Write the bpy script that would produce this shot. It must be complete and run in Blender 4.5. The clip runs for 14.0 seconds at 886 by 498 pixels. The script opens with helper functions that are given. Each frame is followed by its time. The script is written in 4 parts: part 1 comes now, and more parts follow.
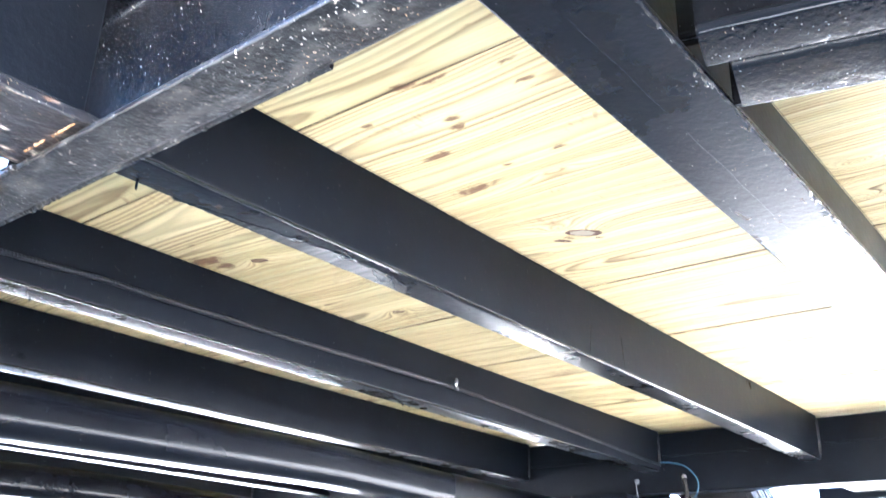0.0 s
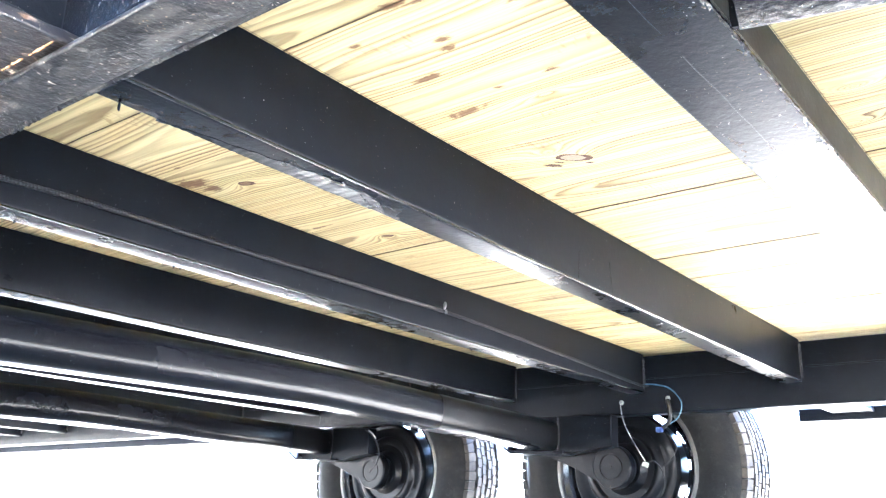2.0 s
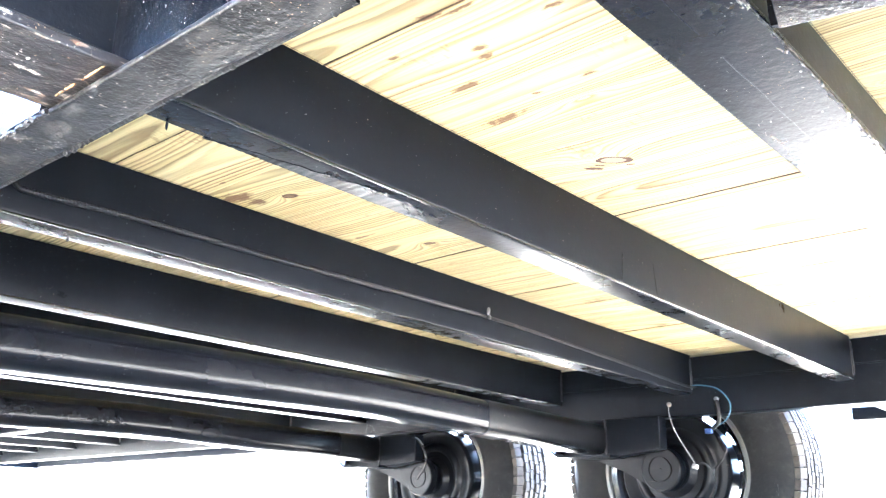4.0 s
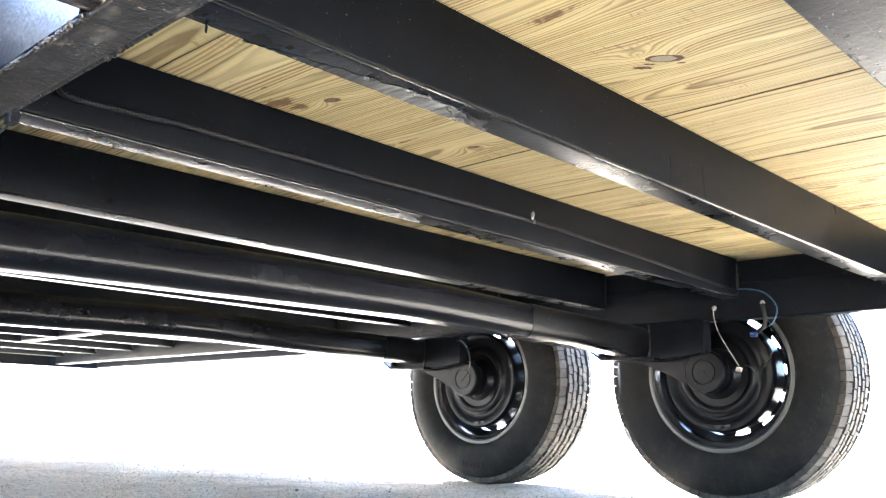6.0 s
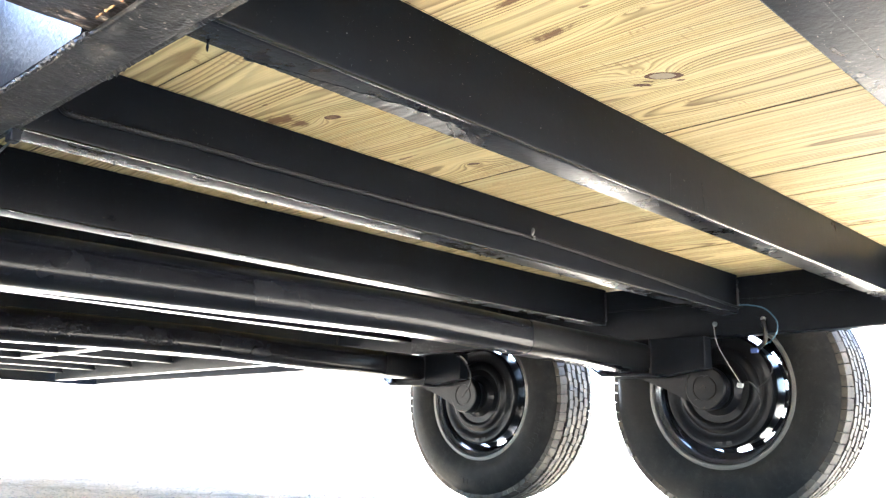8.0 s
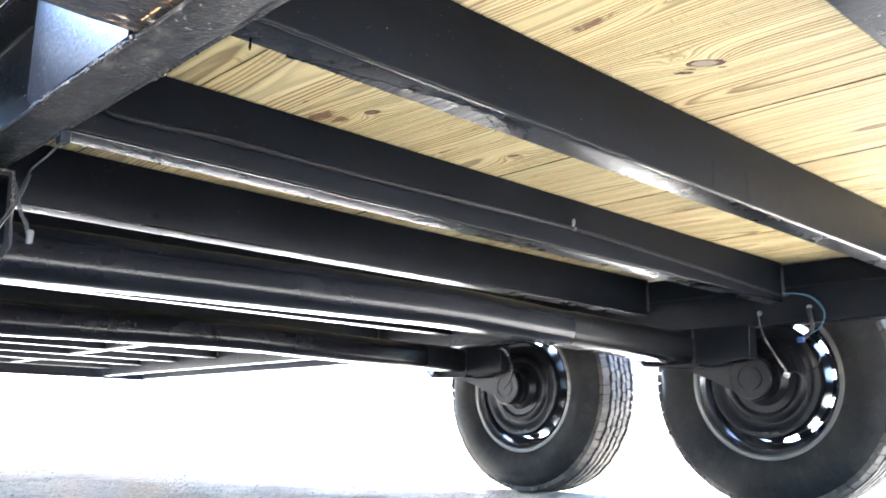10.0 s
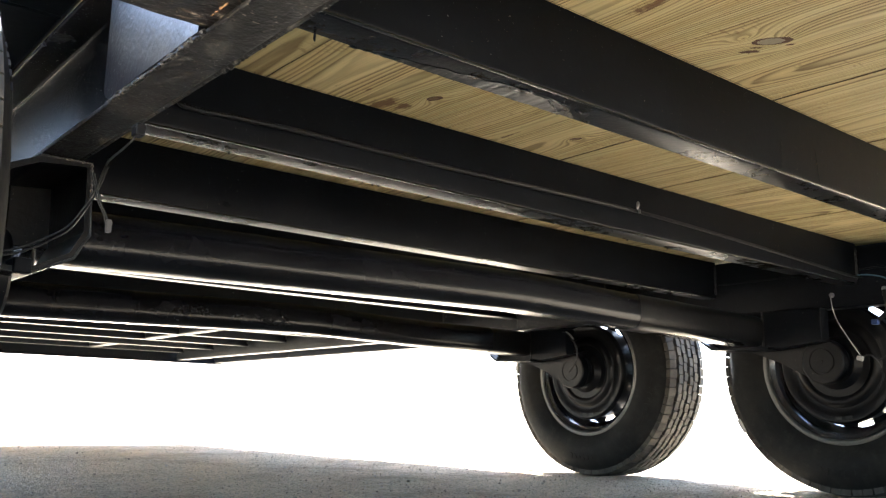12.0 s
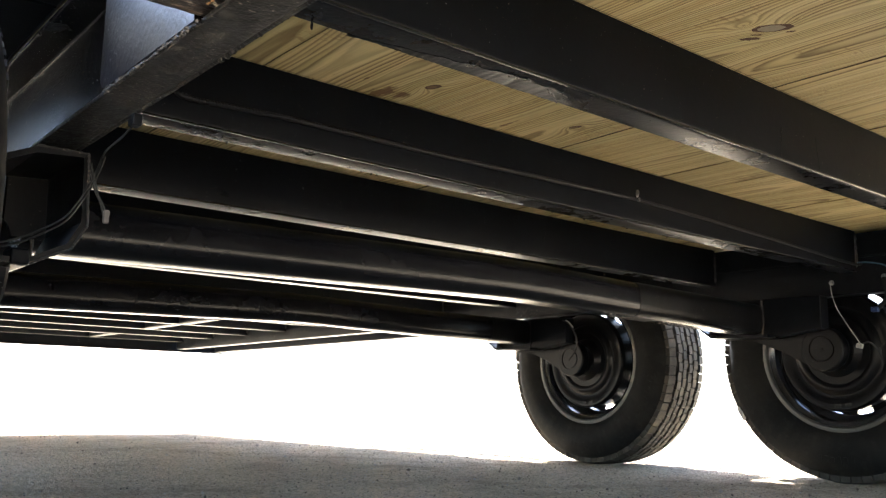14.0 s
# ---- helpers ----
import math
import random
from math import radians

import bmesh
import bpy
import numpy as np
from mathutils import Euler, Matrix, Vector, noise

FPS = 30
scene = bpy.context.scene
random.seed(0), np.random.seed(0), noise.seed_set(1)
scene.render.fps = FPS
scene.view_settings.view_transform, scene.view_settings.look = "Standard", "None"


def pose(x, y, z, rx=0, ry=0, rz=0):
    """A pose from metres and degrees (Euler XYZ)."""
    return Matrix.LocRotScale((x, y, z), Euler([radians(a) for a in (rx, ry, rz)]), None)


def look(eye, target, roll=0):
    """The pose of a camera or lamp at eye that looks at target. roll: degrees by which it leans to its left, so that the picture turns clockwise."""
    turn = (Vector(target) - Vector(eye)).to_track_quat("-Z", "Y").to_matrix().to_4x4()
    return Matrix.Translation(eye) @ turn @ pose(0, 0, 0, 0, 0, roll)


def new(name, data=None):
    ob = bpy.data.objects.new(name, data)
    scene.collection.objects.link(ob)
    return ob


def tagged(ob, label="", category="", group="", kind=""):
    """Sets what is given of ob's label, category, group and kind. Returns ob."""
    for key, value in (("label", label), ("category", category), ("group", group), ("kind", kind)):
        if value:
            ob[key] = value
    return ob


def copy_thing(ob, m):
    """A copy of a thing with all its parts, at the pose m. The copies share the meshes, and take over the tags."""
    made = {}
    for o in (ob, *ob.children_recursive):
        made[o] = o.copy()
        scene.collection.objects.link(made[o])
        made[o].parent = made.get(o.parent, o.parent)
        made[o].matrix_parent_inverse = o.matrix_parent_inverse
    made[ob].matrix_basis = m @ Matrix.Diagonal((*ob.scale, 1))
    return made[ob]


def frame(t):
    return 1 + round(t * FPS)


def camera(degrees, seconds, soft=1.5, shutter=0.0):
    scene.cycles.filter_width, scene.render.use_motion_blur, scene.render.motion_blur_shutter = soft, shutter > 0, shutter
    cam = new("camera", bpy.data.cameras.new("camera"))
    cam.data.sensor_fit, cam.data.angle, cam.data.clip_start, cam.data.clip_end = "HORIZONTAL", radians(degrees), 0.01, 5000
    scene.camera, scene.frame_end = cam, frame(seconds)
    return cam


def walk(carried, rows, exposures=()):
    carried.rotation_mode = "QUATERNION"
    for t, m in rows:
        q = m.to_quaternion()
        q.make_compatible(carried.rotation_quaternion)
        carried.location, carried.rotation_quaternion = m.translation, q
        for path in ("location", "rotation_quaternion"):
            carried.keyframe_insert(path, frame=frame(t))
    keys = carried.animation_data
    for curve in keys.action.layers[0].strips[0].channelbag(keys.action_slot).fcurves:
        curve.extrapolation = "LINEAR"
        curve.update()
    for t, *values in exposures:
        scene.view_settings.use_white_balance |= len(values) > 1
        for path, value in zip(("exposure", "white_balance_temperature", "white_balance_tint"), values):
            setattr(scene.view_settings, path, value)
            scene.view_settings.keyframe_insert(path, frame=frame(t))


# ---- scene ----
cam = camera(53.27, 14.0, soft=1.3, shutter=0.4)
PATH = [
    (0, look((-0.3003, 1.0874, 0.1824), (1.1366, 2.2558, 0.9374), 1.640)),
    (0.5, look((-0.2983, 1.0888, 0.1837), (1.1961, 2.2565, 0.8185), 1.685)),
    (1, look((-0.2963, 1.0902, 0.1850), (1.2056, 2.2733, 0.7721), 1.632)),
    (1.5, look((-0.2943, 1.0916, 0.1863), (1.2059, 2.2734, 0.7800), 1.636)),
    (2, look((-0.2962, 1.0909, 0.1862), (1.2049, 2.2726, 0.7779), 1.648)),
    (2.2, look((-0.2969, 1.0907, 0.1861), (1.2025, 2.2711, 0.7846), 1.644)),
    (4.3, look((-0.3048, 1.0879, 0.1857), (1.1127, 2.3683, 0.7784), 0.868)),
    (4.5, look((-0.3055, 1.0876, 0.1857), (1.0927, 2.3962, 0.7625), 1.116)),
    (5, look((-0.3074, 1.0870, 0.1856), (1.0854, 2.4198, 0.7182), 1.302)),
    (5.5, look((-0.3034, 1.0908, 0.1862), (1.0980, 2.4334, 0.6694), 1.191)),
    (6, look((-0.2994, 1.0945, 0.1867), (1.1180, 2.4500, 0.5787), 1.208)),
    (6.5, look((-0.2995, 1.0943, 0.1872), (1.1115, 2.4409, 0.6297), 1.233)),
    (7, look((-0.2995, 1.0942, 0.1877), (1.1126, 2.4426, 0.6209), 1.206)),
    (7.5, look((-0.2995, 1.0940, 0.1882), (1.1144, 2.4437, 0.6117), 1.192)),
    (9.8, look((-0.3044, 1.0955, 0.1884), (1.0694, 2.4795, 0.6326), 0.982)),
    (10, look((-0.3048, 1.0956, 0.1885), (1.0484, 2.5107, 0.5963), 0.832)),
    (10.5, look((-0.3077, 1.0918, 0.1886), (0.9807, 2.5761, 0.5586), 1.097)),
    (11, look((-0.3105, 1.0880, 0.1888), (0.9401, 2.6034, 0.5626), 0.874)),
    (11.5, look((-0.3111, 1.0876, 0.1878), (0.9389, 2.6026, 0.5650), 1.029)),
    (12, look((-0.3116, 1.0871, 0.1868), (0.9391, 2.6031, 0.5574), 1.046)),
    (12.5, look((-0.3122, 1.0867, 0.1858), (0.9388, 2.6029, 0.5548), 1.004)),
    (13, look((-0.3112, 1.0876, 0.1867), (0.9410, 2.6046, 0.5485), 0.994)),
    (13.5, look((-0.3101, 1.0884, 0.1877), (0.9435, 2.6065, 0.5393), 0.987)),
    (14, look((-0.3091, 1.0893, 0.1886), (0.9458, 2.6079, 0.5335), 0.846)),
]
EXPOSURES = [(0, 6.6, 4500, 11), (1.0, 6.8, 4700, 10), (2.2, 6.8, 4700, 10), (4.4, 7.05, 4850, 9), (5.0, 7.1, 4950, 9), (5.6, 6.5, 4950, 9), (6.1, 5.60, 5200, 8), (6.5, 5.30, 5250, 7), (7.0, 5.40, 5250, 7), (7.5, 5.8, 5250, 7),
             (9.8, 6.15, 4800, 9), (10.5, 5.45, 5300, 8), (11.0, 4.7, 5600, 7), (12.5, 4.5, 5700, 6), (13.5, 4.4, 5800, 7), (14.0, 4.15, 5850, 7)]
walk(cam, PATH, EXPOSURES)

# ---- light: high sun ahead of the trailer and on its far side, clear sky ----
SUN_WAY = Vector((0.16, 0.45, 0.65)).normalized()
world = bpy.data.worlds.new("sky")
scene.world = world
world.use_nodes = True
sky = world.node_tree.nodes.new("ShaderNodeTexSky")
sky.sky_type = "NISHITA"
sky.sun_disc = False
sky.sun_elevation = math.asin(SUN_WAY.z)
sky.sun_rotation = math.atan2(SUN_WAY.x, SUN_WAY.y)
sky.air_density, sky.dust_density, sky.ozone_density = 0.9, 2.6, 0.2
back = world.node_tree.nodes["Background"]
back.inputs["Strength"].default_value = 0.08
world.node_tree.links.new(sky.outputs[0], back.inputs[0])
sun = new("sun", bpy.data.lights.new("sun", "SUN"))
sun.data.energy, sun.data.angle, sun.data.color = 4.5, radians(0.53), (1.0, 0.95, 0.87)
sun.matrix_world = look(SUN_WAY * 20, (0, 0, 0))


# ---- materials ----
class Nodes:
    """Short hand for node trees."""
    def __init__(self, name):
        self.mat = bpy.data.materials.new(name)
        self.mat.use_nodes = True
        self.tree = self.mat.node_tree
        self.bsdf = self.tree.nodes["Principled BSDF"]

    def add(self, kind, **inputs):
        n = self.tree.nodes.new(kind)
        for k, val in inputs.items():
            self.put(n, k.replace("_", " "), val)
        return n

    def put(self, n, key, val):
        sock = n.inputs[int(key)] if key.isdigit() else n.inputs[key]
        if isinstance(val, bpy.types.NodeSocket):
            self.tree.links.new(val, sock)
        else:
            sock.default_value = val

    def noise(self, vec, scale, detail=4.0, rough=0.55, distort=0.0):
        n = self.add("ShaderNodeTexNoise", Scale=scale, Detail=detail, Roughness=rough, Distortion=distort)
        self.put(n, "Vector", vec)
        return n.outputs["Fac"]

    def ramp(self, fac, stops):
        n = self.add("ShaderNodeValToRGB", Fac=fac)
        el = n.color_ramp.elements
        while len(el) < len(stops):
            el.new(0.5)
        for e, (p, c) in zip(el, stops):
            e.position = p
            e.color = (*c, 1) if isinstance(c, tuple) else (c, c, c, 1)
        return n.outputs["Color"]

    def mix(self, fac, a, b, mode="MIX"):
        n = self.tree.nodes.new("ShaderNodeMix")
        n.data_type, n.blend_type = "RGBA", mode
        for i, val in ((0, fac), (6, a), (7, b)):
            sock = n.inputs[i]
            if isinstance(val, bpy.types.NodeSocket):
                self.tree.links.new(val, sock)
            elif i == 0:
                sock.default_value = val
            else:
                sock.default_value = (*val, 1) if isinstance(val, tuple) else (val, val, val, 1)
        return n.outputs[2]

    def math(self, op, a, b=0.0, c=0.0):
        n = self.tree.nodes.new("ShaderNodeMath")
        n.operation = op
        for i, val in enumerate((a, b, c)):
            self.put(n, str(i), val)
        return n.outputs[0]

    def where(self, stretch=(1, 1, 1), space="Object", shift=None):
        co = self.tree.nodes.new("ShaderNodeTexCoord").outputs[space]
        m = self.add("ShaderNodeMapping", Vector=co)
        m.inputs["Scale"].default_value = stretch
        if shift is not None:
            self.put(m, "Location", shift)
        return m.outputs[0]

    def bump(self, height, strength, distance):
        n = self.add("ShaderNodeBump", Strength=strength, Distance=distance, Height=height)
        self.tree.links.new(n.outputs[0], self.bsdf.inputs["Normal"])

    def set(self, **kw):
        for k, val in kw.items():
            self.put(self.bsdf, k.replace("_", " "), val)
        return self.mat


def black_paint(name, base, rough, dirt=0.0, peel=0.12, spots=0.0, rust=0.0, grain=(1, 1, 1), shine=0.5, crisp=0.8, patchy=(0.42, 0.85), chips=0.0):
    """Brushed-on black steel paint with orange peel, runs, dust and bare flecks."""
    n = Nodes(name)
    p = n.where()
    cloud = n.noise(p, 7, 5, 0.6)
    fine = n.noise(p, 150, 3, 0.6)
    waves = n.noise(n.where(grain), 28, 3, 0.55, 0.6)
    dust = n.ramp((n.noise(n.where(grain), 36, 10, 0.8) if chips else n.noise(p, 15, 9, 0.75)), [(patchy[0], 0.0), (patchy[1], 1.0)])
    col = n.mix(n.ramp(cloud, [(0.35, 0.0), (0.7, 1.0)]), base, tuple(c * 1.5 for c in base))
    col = n.mix(n.math("MULTIPLY", dust, dirt), col, (0.095, 0.09, 0.082))
    if spots:
        fleck = n.ramp(n.noise(p, 380, 2, 0.5), [(0.68 - 0.05 * spots, 0.0), (0.72 - 0.05 * spots, 1.0)])
        patch = n.ramp(n.noise(p, 11, 2, 0.5), [(0.42, 0.0), (0.58, 1.0)])
        mask = n.math("MULTIPLY", fleck, patch)
        col = n.mix(mask, col, n.mix(n.ramp(n.noise(p, 33, 1), [(0.45, 0.0), (0.6, 1.0)]), (0.34, 0.33, 0.31), (0.26, 0.18, 0.10)))
    if chips:
        chip = n.ramp(n.noise(n.where((0.75, 1, 1)), 170, 3, 0.6), [(0.645, 0.0), (0.685, 1.0)])
        where_at = n.ramp(n.noise(p, 6.5, 3, 0.6), [(0.42, 0.0), (0.58, 1.0)])
        col = n.mix(n.math("MULTIPLY", n.math("MULTIPLY", chip, where_at), chips), col, n.mix(cloud, (0.42, 0.36, 0.28), (0.25, 0.22, 0.19)))
    if rust:
        r = n.ramp(n.noise(n.where((30, 110, 110)), 1.0, 4, 0.65), [(0.62 - 0.1 * rust, 0.0), (0.68 - 0.1 * rust, 1.0)])
        col = n.mix(n.math("MULTIPLY", r, 0.85), col, n.mix(n.ramp(n.noise(p, 40, 3), [(0.4, 0.0), (0.6, 1.0)]), (0.10, 0.055, 0.028), (0.42, 0.37, 0.30)))
    ro = n.math("ADD", rough, n.math("MULTIPLY", n.math("SUBTRACT", cloud, 0.5), 0.16))
    ro = n.math("ADD", ro, n.math("MULTIPLY", dust, 0.05 + dirt))
    n.bump(n.math("ADD", waves, n.math("MULTIPLY", fine, crisp)), peel, 0.003)
    return n.set(Base_Color=col, Roughness=ro, Specular_IOR_Level=shine)


PAINT = black_paint("black_gloss_paint", (0.0041, 0.0049, 0.0066), 0.30, 0.010, 0.09, -0.95, grain=(0.5, 1, 1), shine=0.06, crisp=0.5)
PAINT_FLANGE = black_paint("black_hammered_paint", (0.0032, 0.0036, 0.0050), 0.27, 0.02, 0.13, -0.6, grain=(1.6, 0.8, 1), shine=0.14, crisp=0.9)
PAINT_RAIL = black_paint("black_rail_paint", (0.0050, 0.0048, 0.0047), 0.34, 0.42, 0.32, 0.5, grain=(1.3, 0.7, 1), shine=0.22, crisp=1.2, patchy=(0.50, 0.64), chips=0.85)
PAINT_WEB = black_paint("black_web_paint", (0.0042, 0.0045, 0.0056), 0.22, 0.05, 0.34, -0.3, grain=(1, 1, 0.8), shine=0.13, crisp=0.8)
PAINT_PLATE = black_paint("black_plate_paint", (0.004, 0.004, 0.005), 0.30, 0.08, 0.11, 0.3, grain=(1.2, 1.2, 1.0), shine=0.42, crisp=2.0)
PAINT_AXLE = black_paint("black_axle_paint", (0.0029, 0.0034, 0.0050), 0.20, 0.010, 0.06, -0.5, grain=(0.12, 1, 1), shine=0.165, crisp=0.3)
PAINT_ROUGH = black_paint("black_undercoat", (0.0030, 0.0033, 0.0041), 0.30, 0.020, 0.16, -0.7, shine=0.14)
PAINT_BEAD = black_paint("black_bead_paint", (0.005, 0.005, 0.006), 0.14, 0.01, 0.25, -0.9, grain=(1, 1, 1), shine=0.55, crisp=0.6)
RUSTY = black_paint("rust_edged_steel", (0.008, 0.007, 0.007), 0.32, 0.15, 0.5, 0.5, 0.22, shine=0.4)
RUST = black_paint("bare_rust", (0.15, 0.080, 0.030), 0.75, 0.2, 0.6, 0.4)
WELD = black_paint("weld_bead", (0.009, 0.008, 0.008), 0.32, 0.2, 0.6, 0.6, shine=0.35)


SEAMS = (-0.062, 0.0813, 0.225, 0.3687, 0.5124, 0.6575, 0.810, 0.955, 1.098, 1.245, 1.392, 1.539, 1.686, 1.833, 1.980)   # between planks
TIGHT = (0.3687, 0.5124)

# pitch and roller stains: place and reach
STAINS = ((0.405, 2.100, 0.012, 0.028), (0.434, 2.091, 0.007, 0.014), (0.356, 2.068, 0.003, 0.006), (0.644, 2.082, 0.003, 0.020), (0.223, 1.572, 0.005, 0.012),
          (0.232, 1.535, 0.003, 0.015), (0.297, 1.566, 0.003, 0.008), (0.313, 1.572, 0.004, 0.009), (0.259, 1.646, 0.003, 0.008), (0.246, 1.469, 0.004, 0.012),
          (0.281, 1.468, 0.003, 0.012), (0.352, 1.632, 0.005, 0.020), (0.440, 1.642, 0.006, 0.028), (0.409, 1.510, 0.003, 0.010), (0.411, 1.577, 0.003, 0.006))
# where the grain swirls round a knot or runs out in a tongue: place, reach and rings
SWIRLS = ((0.452, 1.545, 0.011, 0.050, 2.2), (0.592, 1.625, 0.020, 0.038, 2.6), (0.620, 1.606, 0.013, 0.022, 2.4), (0.446, 2.033, 0.013, 0.022, 3.0),
          (0.738, 2.023, 0.010, 0.018, 2.5), (0.622, 1.272, 0.013, 0.036, 3.4), (0.714, 1.294, 0.010, 0.030, 3.0))


def wood_material():
    """Treated pine, flat sawn: rings cut at a slant to the pith, knots, green tint, pitch stains and roller marks."""
    n = Nodes("treated_pine")
    rnd = n.tree.nodes.new("ShaderNodeObjectInfo").outputs["Random"]
    o = n.add("ShaderNodeCombineXYZ", X=n.math("MULTIPLY", rnd, 7.3), Y=n.math("MULTIPLY", rnd, 31.7), Z=n.math("MULTIPLY", rnd, 3.1)).outputs[0]
    p = n.where((1, 1, 1), "Object", o)
    flat = n.tree.nodes.new("ShaderNodeNewGeometry").outputs["Position"]
    sep = n.add("ShaderNodeSeparateXYZ", Vector=flat)

    def about(x, y, rx, ry):
        m = n.add("ShaderNodeVectorMath", Vector=flat)
        m.operation = "SUBTRACT"
        m.inputs[1].default_value = (x, y, 0.636)
        m2 = n.add("ShaderNodeVectorMath")
        m2.operation = "MULTIPLY"
        n.put(m2, "0", m.outputs[0])
        m2.inputs[1].default_value = (1 / rx, 1 / ry, 0.0)
        m3 = n.add("ShaderNodeVectorMath")
        m3.operation = "LENGTH"
        n.put(m3, "0", m2.outputs[0])
        return m3.outputs["Value"]

    # distance from the pith, which wanders under each plank
    across = n.add("ShaderNodeSeparateXYZ", Vector=n.where()).outputs[0]
    slow = n.noise(n.where((0.5, 0.85, 0.5), "Object", o), 1.0, 2, 0.5)
    sway = n.noise(n.where((3.0, 1.3, 3.0), "Object", o), 1.0, 2, 0.5)
    across = n.math("ADD", across, n.math("MULTIPLY", n.math("SUBTRACT", n.math("FRACT", n.math("MULTIPLY", rnd, 17.3)), 0.5), 0.15))
    across = n.math("ADD", across, n.math("MULTIPLY", n.math("SUBTRACT", sway, 0.5), 0.07))
    deep = n.math("ADD", 0.006, n.math("MULTIPLY", slow, 0.085))
    radius = n.math("SQRT", n.math("ADD", n.math("MULTIPLY", across, across), n.math("MULTIPLY", deep, deep)))
    fine_warp = n.noise(n.where((26, 3.0, 26), "Object", o), 1.0, 3, 0.6)
    density = n.math("ADD", 190.0, n.math("MULTIPLY", n.math("FRACT", n.math("MULTIPLY", rnd, 5.7)), 110.0))
    ring_at = n.math("ADD", n.math("MULTIPLY", radius, density), n.math("MULTIPLY", fine_warp, 1.5))
    for kx, ky, rx, ry, amp in SWIRLS:
        pull = n.math("POWER", 2.718, n.math("MULTIPLY", about(kx, ky, rx, ry), -1.0))
        ring_at = n.math("ADD", ring_at, n.math("MULTIPLY", pull, 2.4 * amp))
    vor = n.add("ShaderNodeTexVoronoi", Scale=1.0)
    n.put(vor, "Vector", n.where((6.0, 2.4, 0.01), "Object", o))
    dist = vor.outputs["Distance"]
    keep = n.math("GREATER_THAN", n.add("ShaderNodeSeparateColor", Color=vor.outputs["Color"]).outputs[0], 0.62)
    near = n.math("MULTIPLY", n.math("POWER", 2.718, n.math("MULTIPLY", dist, -7.0)), keep)
    ring_at = n.math("ADD", ring_at, n.math("MULTIPLY", near, 3.0))
    wave = n.math("FRACT", ring_at)
    ring_id = n.add("ShaderNodeTexWhiteNoise")
    ring_id.noise_dimensions = "1D"
    n.put(ring_id, "W", n.math("FLOOR", ring_at))
    late = n.ramp(wave, [(0.0, 0.10), (0.22, 0.0), (0.46, 0.22), (0.70, 0.85), (0.88, 1.0), (1.0, 0.10)])
    late = n.math("MULTIPLY", late, n.ramp(ring_id.outputs["Value"], [(0.0, 0.40), (0.6, 1.0)]))
    # wet and dry years come in runs of several rings
    years = n.add("ShaderNodeTexNoise", Scale=1.0, Detail=2.0, Roughness=0.6)
    years.noise_dimensions = "1D"
    n.put(years, "W", n.math("MULTIPLY", ring_at, 0.27))
    run = n.ramp(years.outputs[0], [(0.34, 0.0), (0.62, 1.0)])
    late = n.math("MULTIPLY", late, n.math("ADD", 0.69, n.math("MULTIPLY", run, 0.42)))
    strength = n.ramp(n.noise(n.where((7, 1.0, 7), "Object", o), 1.0, 3, 0.6), [(0.30, 0.75), (0.56, 1.0)])
    breakup = n.ramp(n.noise(n.where((90, 5, 90), "Object", o), 1.0, 4, 0.7), [(0.30, 0.66), (0.52, 1.0)])
    late = n.math("MULTIPLY", n.math("MULTIPLY", late, strength), breakup)
    fibre = n.noise(n.where((420, 6, 420), "Object", o), 1.0, 3, 0.6)
    blot = n.noise(n.where((6, 1.6, 6), "Object", o), 1.0, 4, 0.6)
    early = n.mix(blot, (0.66, 0.54, 0.250), (0.83, 0.71, 0.395))
    green = n.ramp(n.noise(n.where((13, 2.0, 13), "Object", o), 1.3, 3, 0.5), [(0.52, 0.0), (0.70, 0.40)])
    early = n.mix(green, early, (0.46, 0.465, 0.225))
    early = n.mix(n.math("MULTIPLY", n.math("FRACT", n.math("MULTIPLY", rnd, 9.1)), 0.5), early, (0.54, 0.49, 0.235))
    early = n.mix(n.math("MULTIPLY", run, 0.42), early, (0.52, 0.36, 0.125))
    col = n.mix(n.math("MINIMUM", n.math("MULTIPLY", late, 0.93), 0.95), early, (0.125, 0.070, 0.024))
    col = n.mix(n.math("MULTIPLY", n.ramp(fibre, [(0.42, 0.0), (0.66, 1.0)]), 0.26), col, (0.25, 0.15, 0.06))
    heart = n.ramp(dist, [(0.020, 1.0), (0.045, 0.4), (0.060, 0.95), (0.078, 0.0)])
    col = n.mix(n.math("MULTIPLY", n.math("MULTIPLY", heart, keep), 0.75), col, (0.12, 0.058, 0.024))
    # short dark pitch streaks along the grain
    streak = n.ramp(n.noise(n.where((75, 9, 75), "Object", o), 1.0, 5, 0.7), [(0.63, 0.0), (0.69, 1.0)])
    streak_at = n.ramp(n.noise(n.where((8, 3, 8), "Object", o), 1.0, 2, 0.5), [(0.50, 0.0), (0.60, 1.0)])
    col = n.mix(n.math("MULTIPLY", n.math("MULTIPLY", streak, streak_at), 0.8), col, (0.16, 0.08, 0.03))
    rough_edge = n.math("MULTIPLY", n.math("SUBTRACT", n.noise(n.where((75, 38, 75)), 1.0, 5, 0.75), 0.5), 3.4)
    for sx, sy, rx, ry in STAINS:
        d = n.math("ADD", about(sx, sy, 1.5 * rx, 1.4 * ry), rough_edge)
        col = n.mix(n.math("MULTIPLY", n.ramp(d, [(0.35, 1.0), (0.95, 0.0)]), 0.9), col, (0.12, 0.052, 0.02))
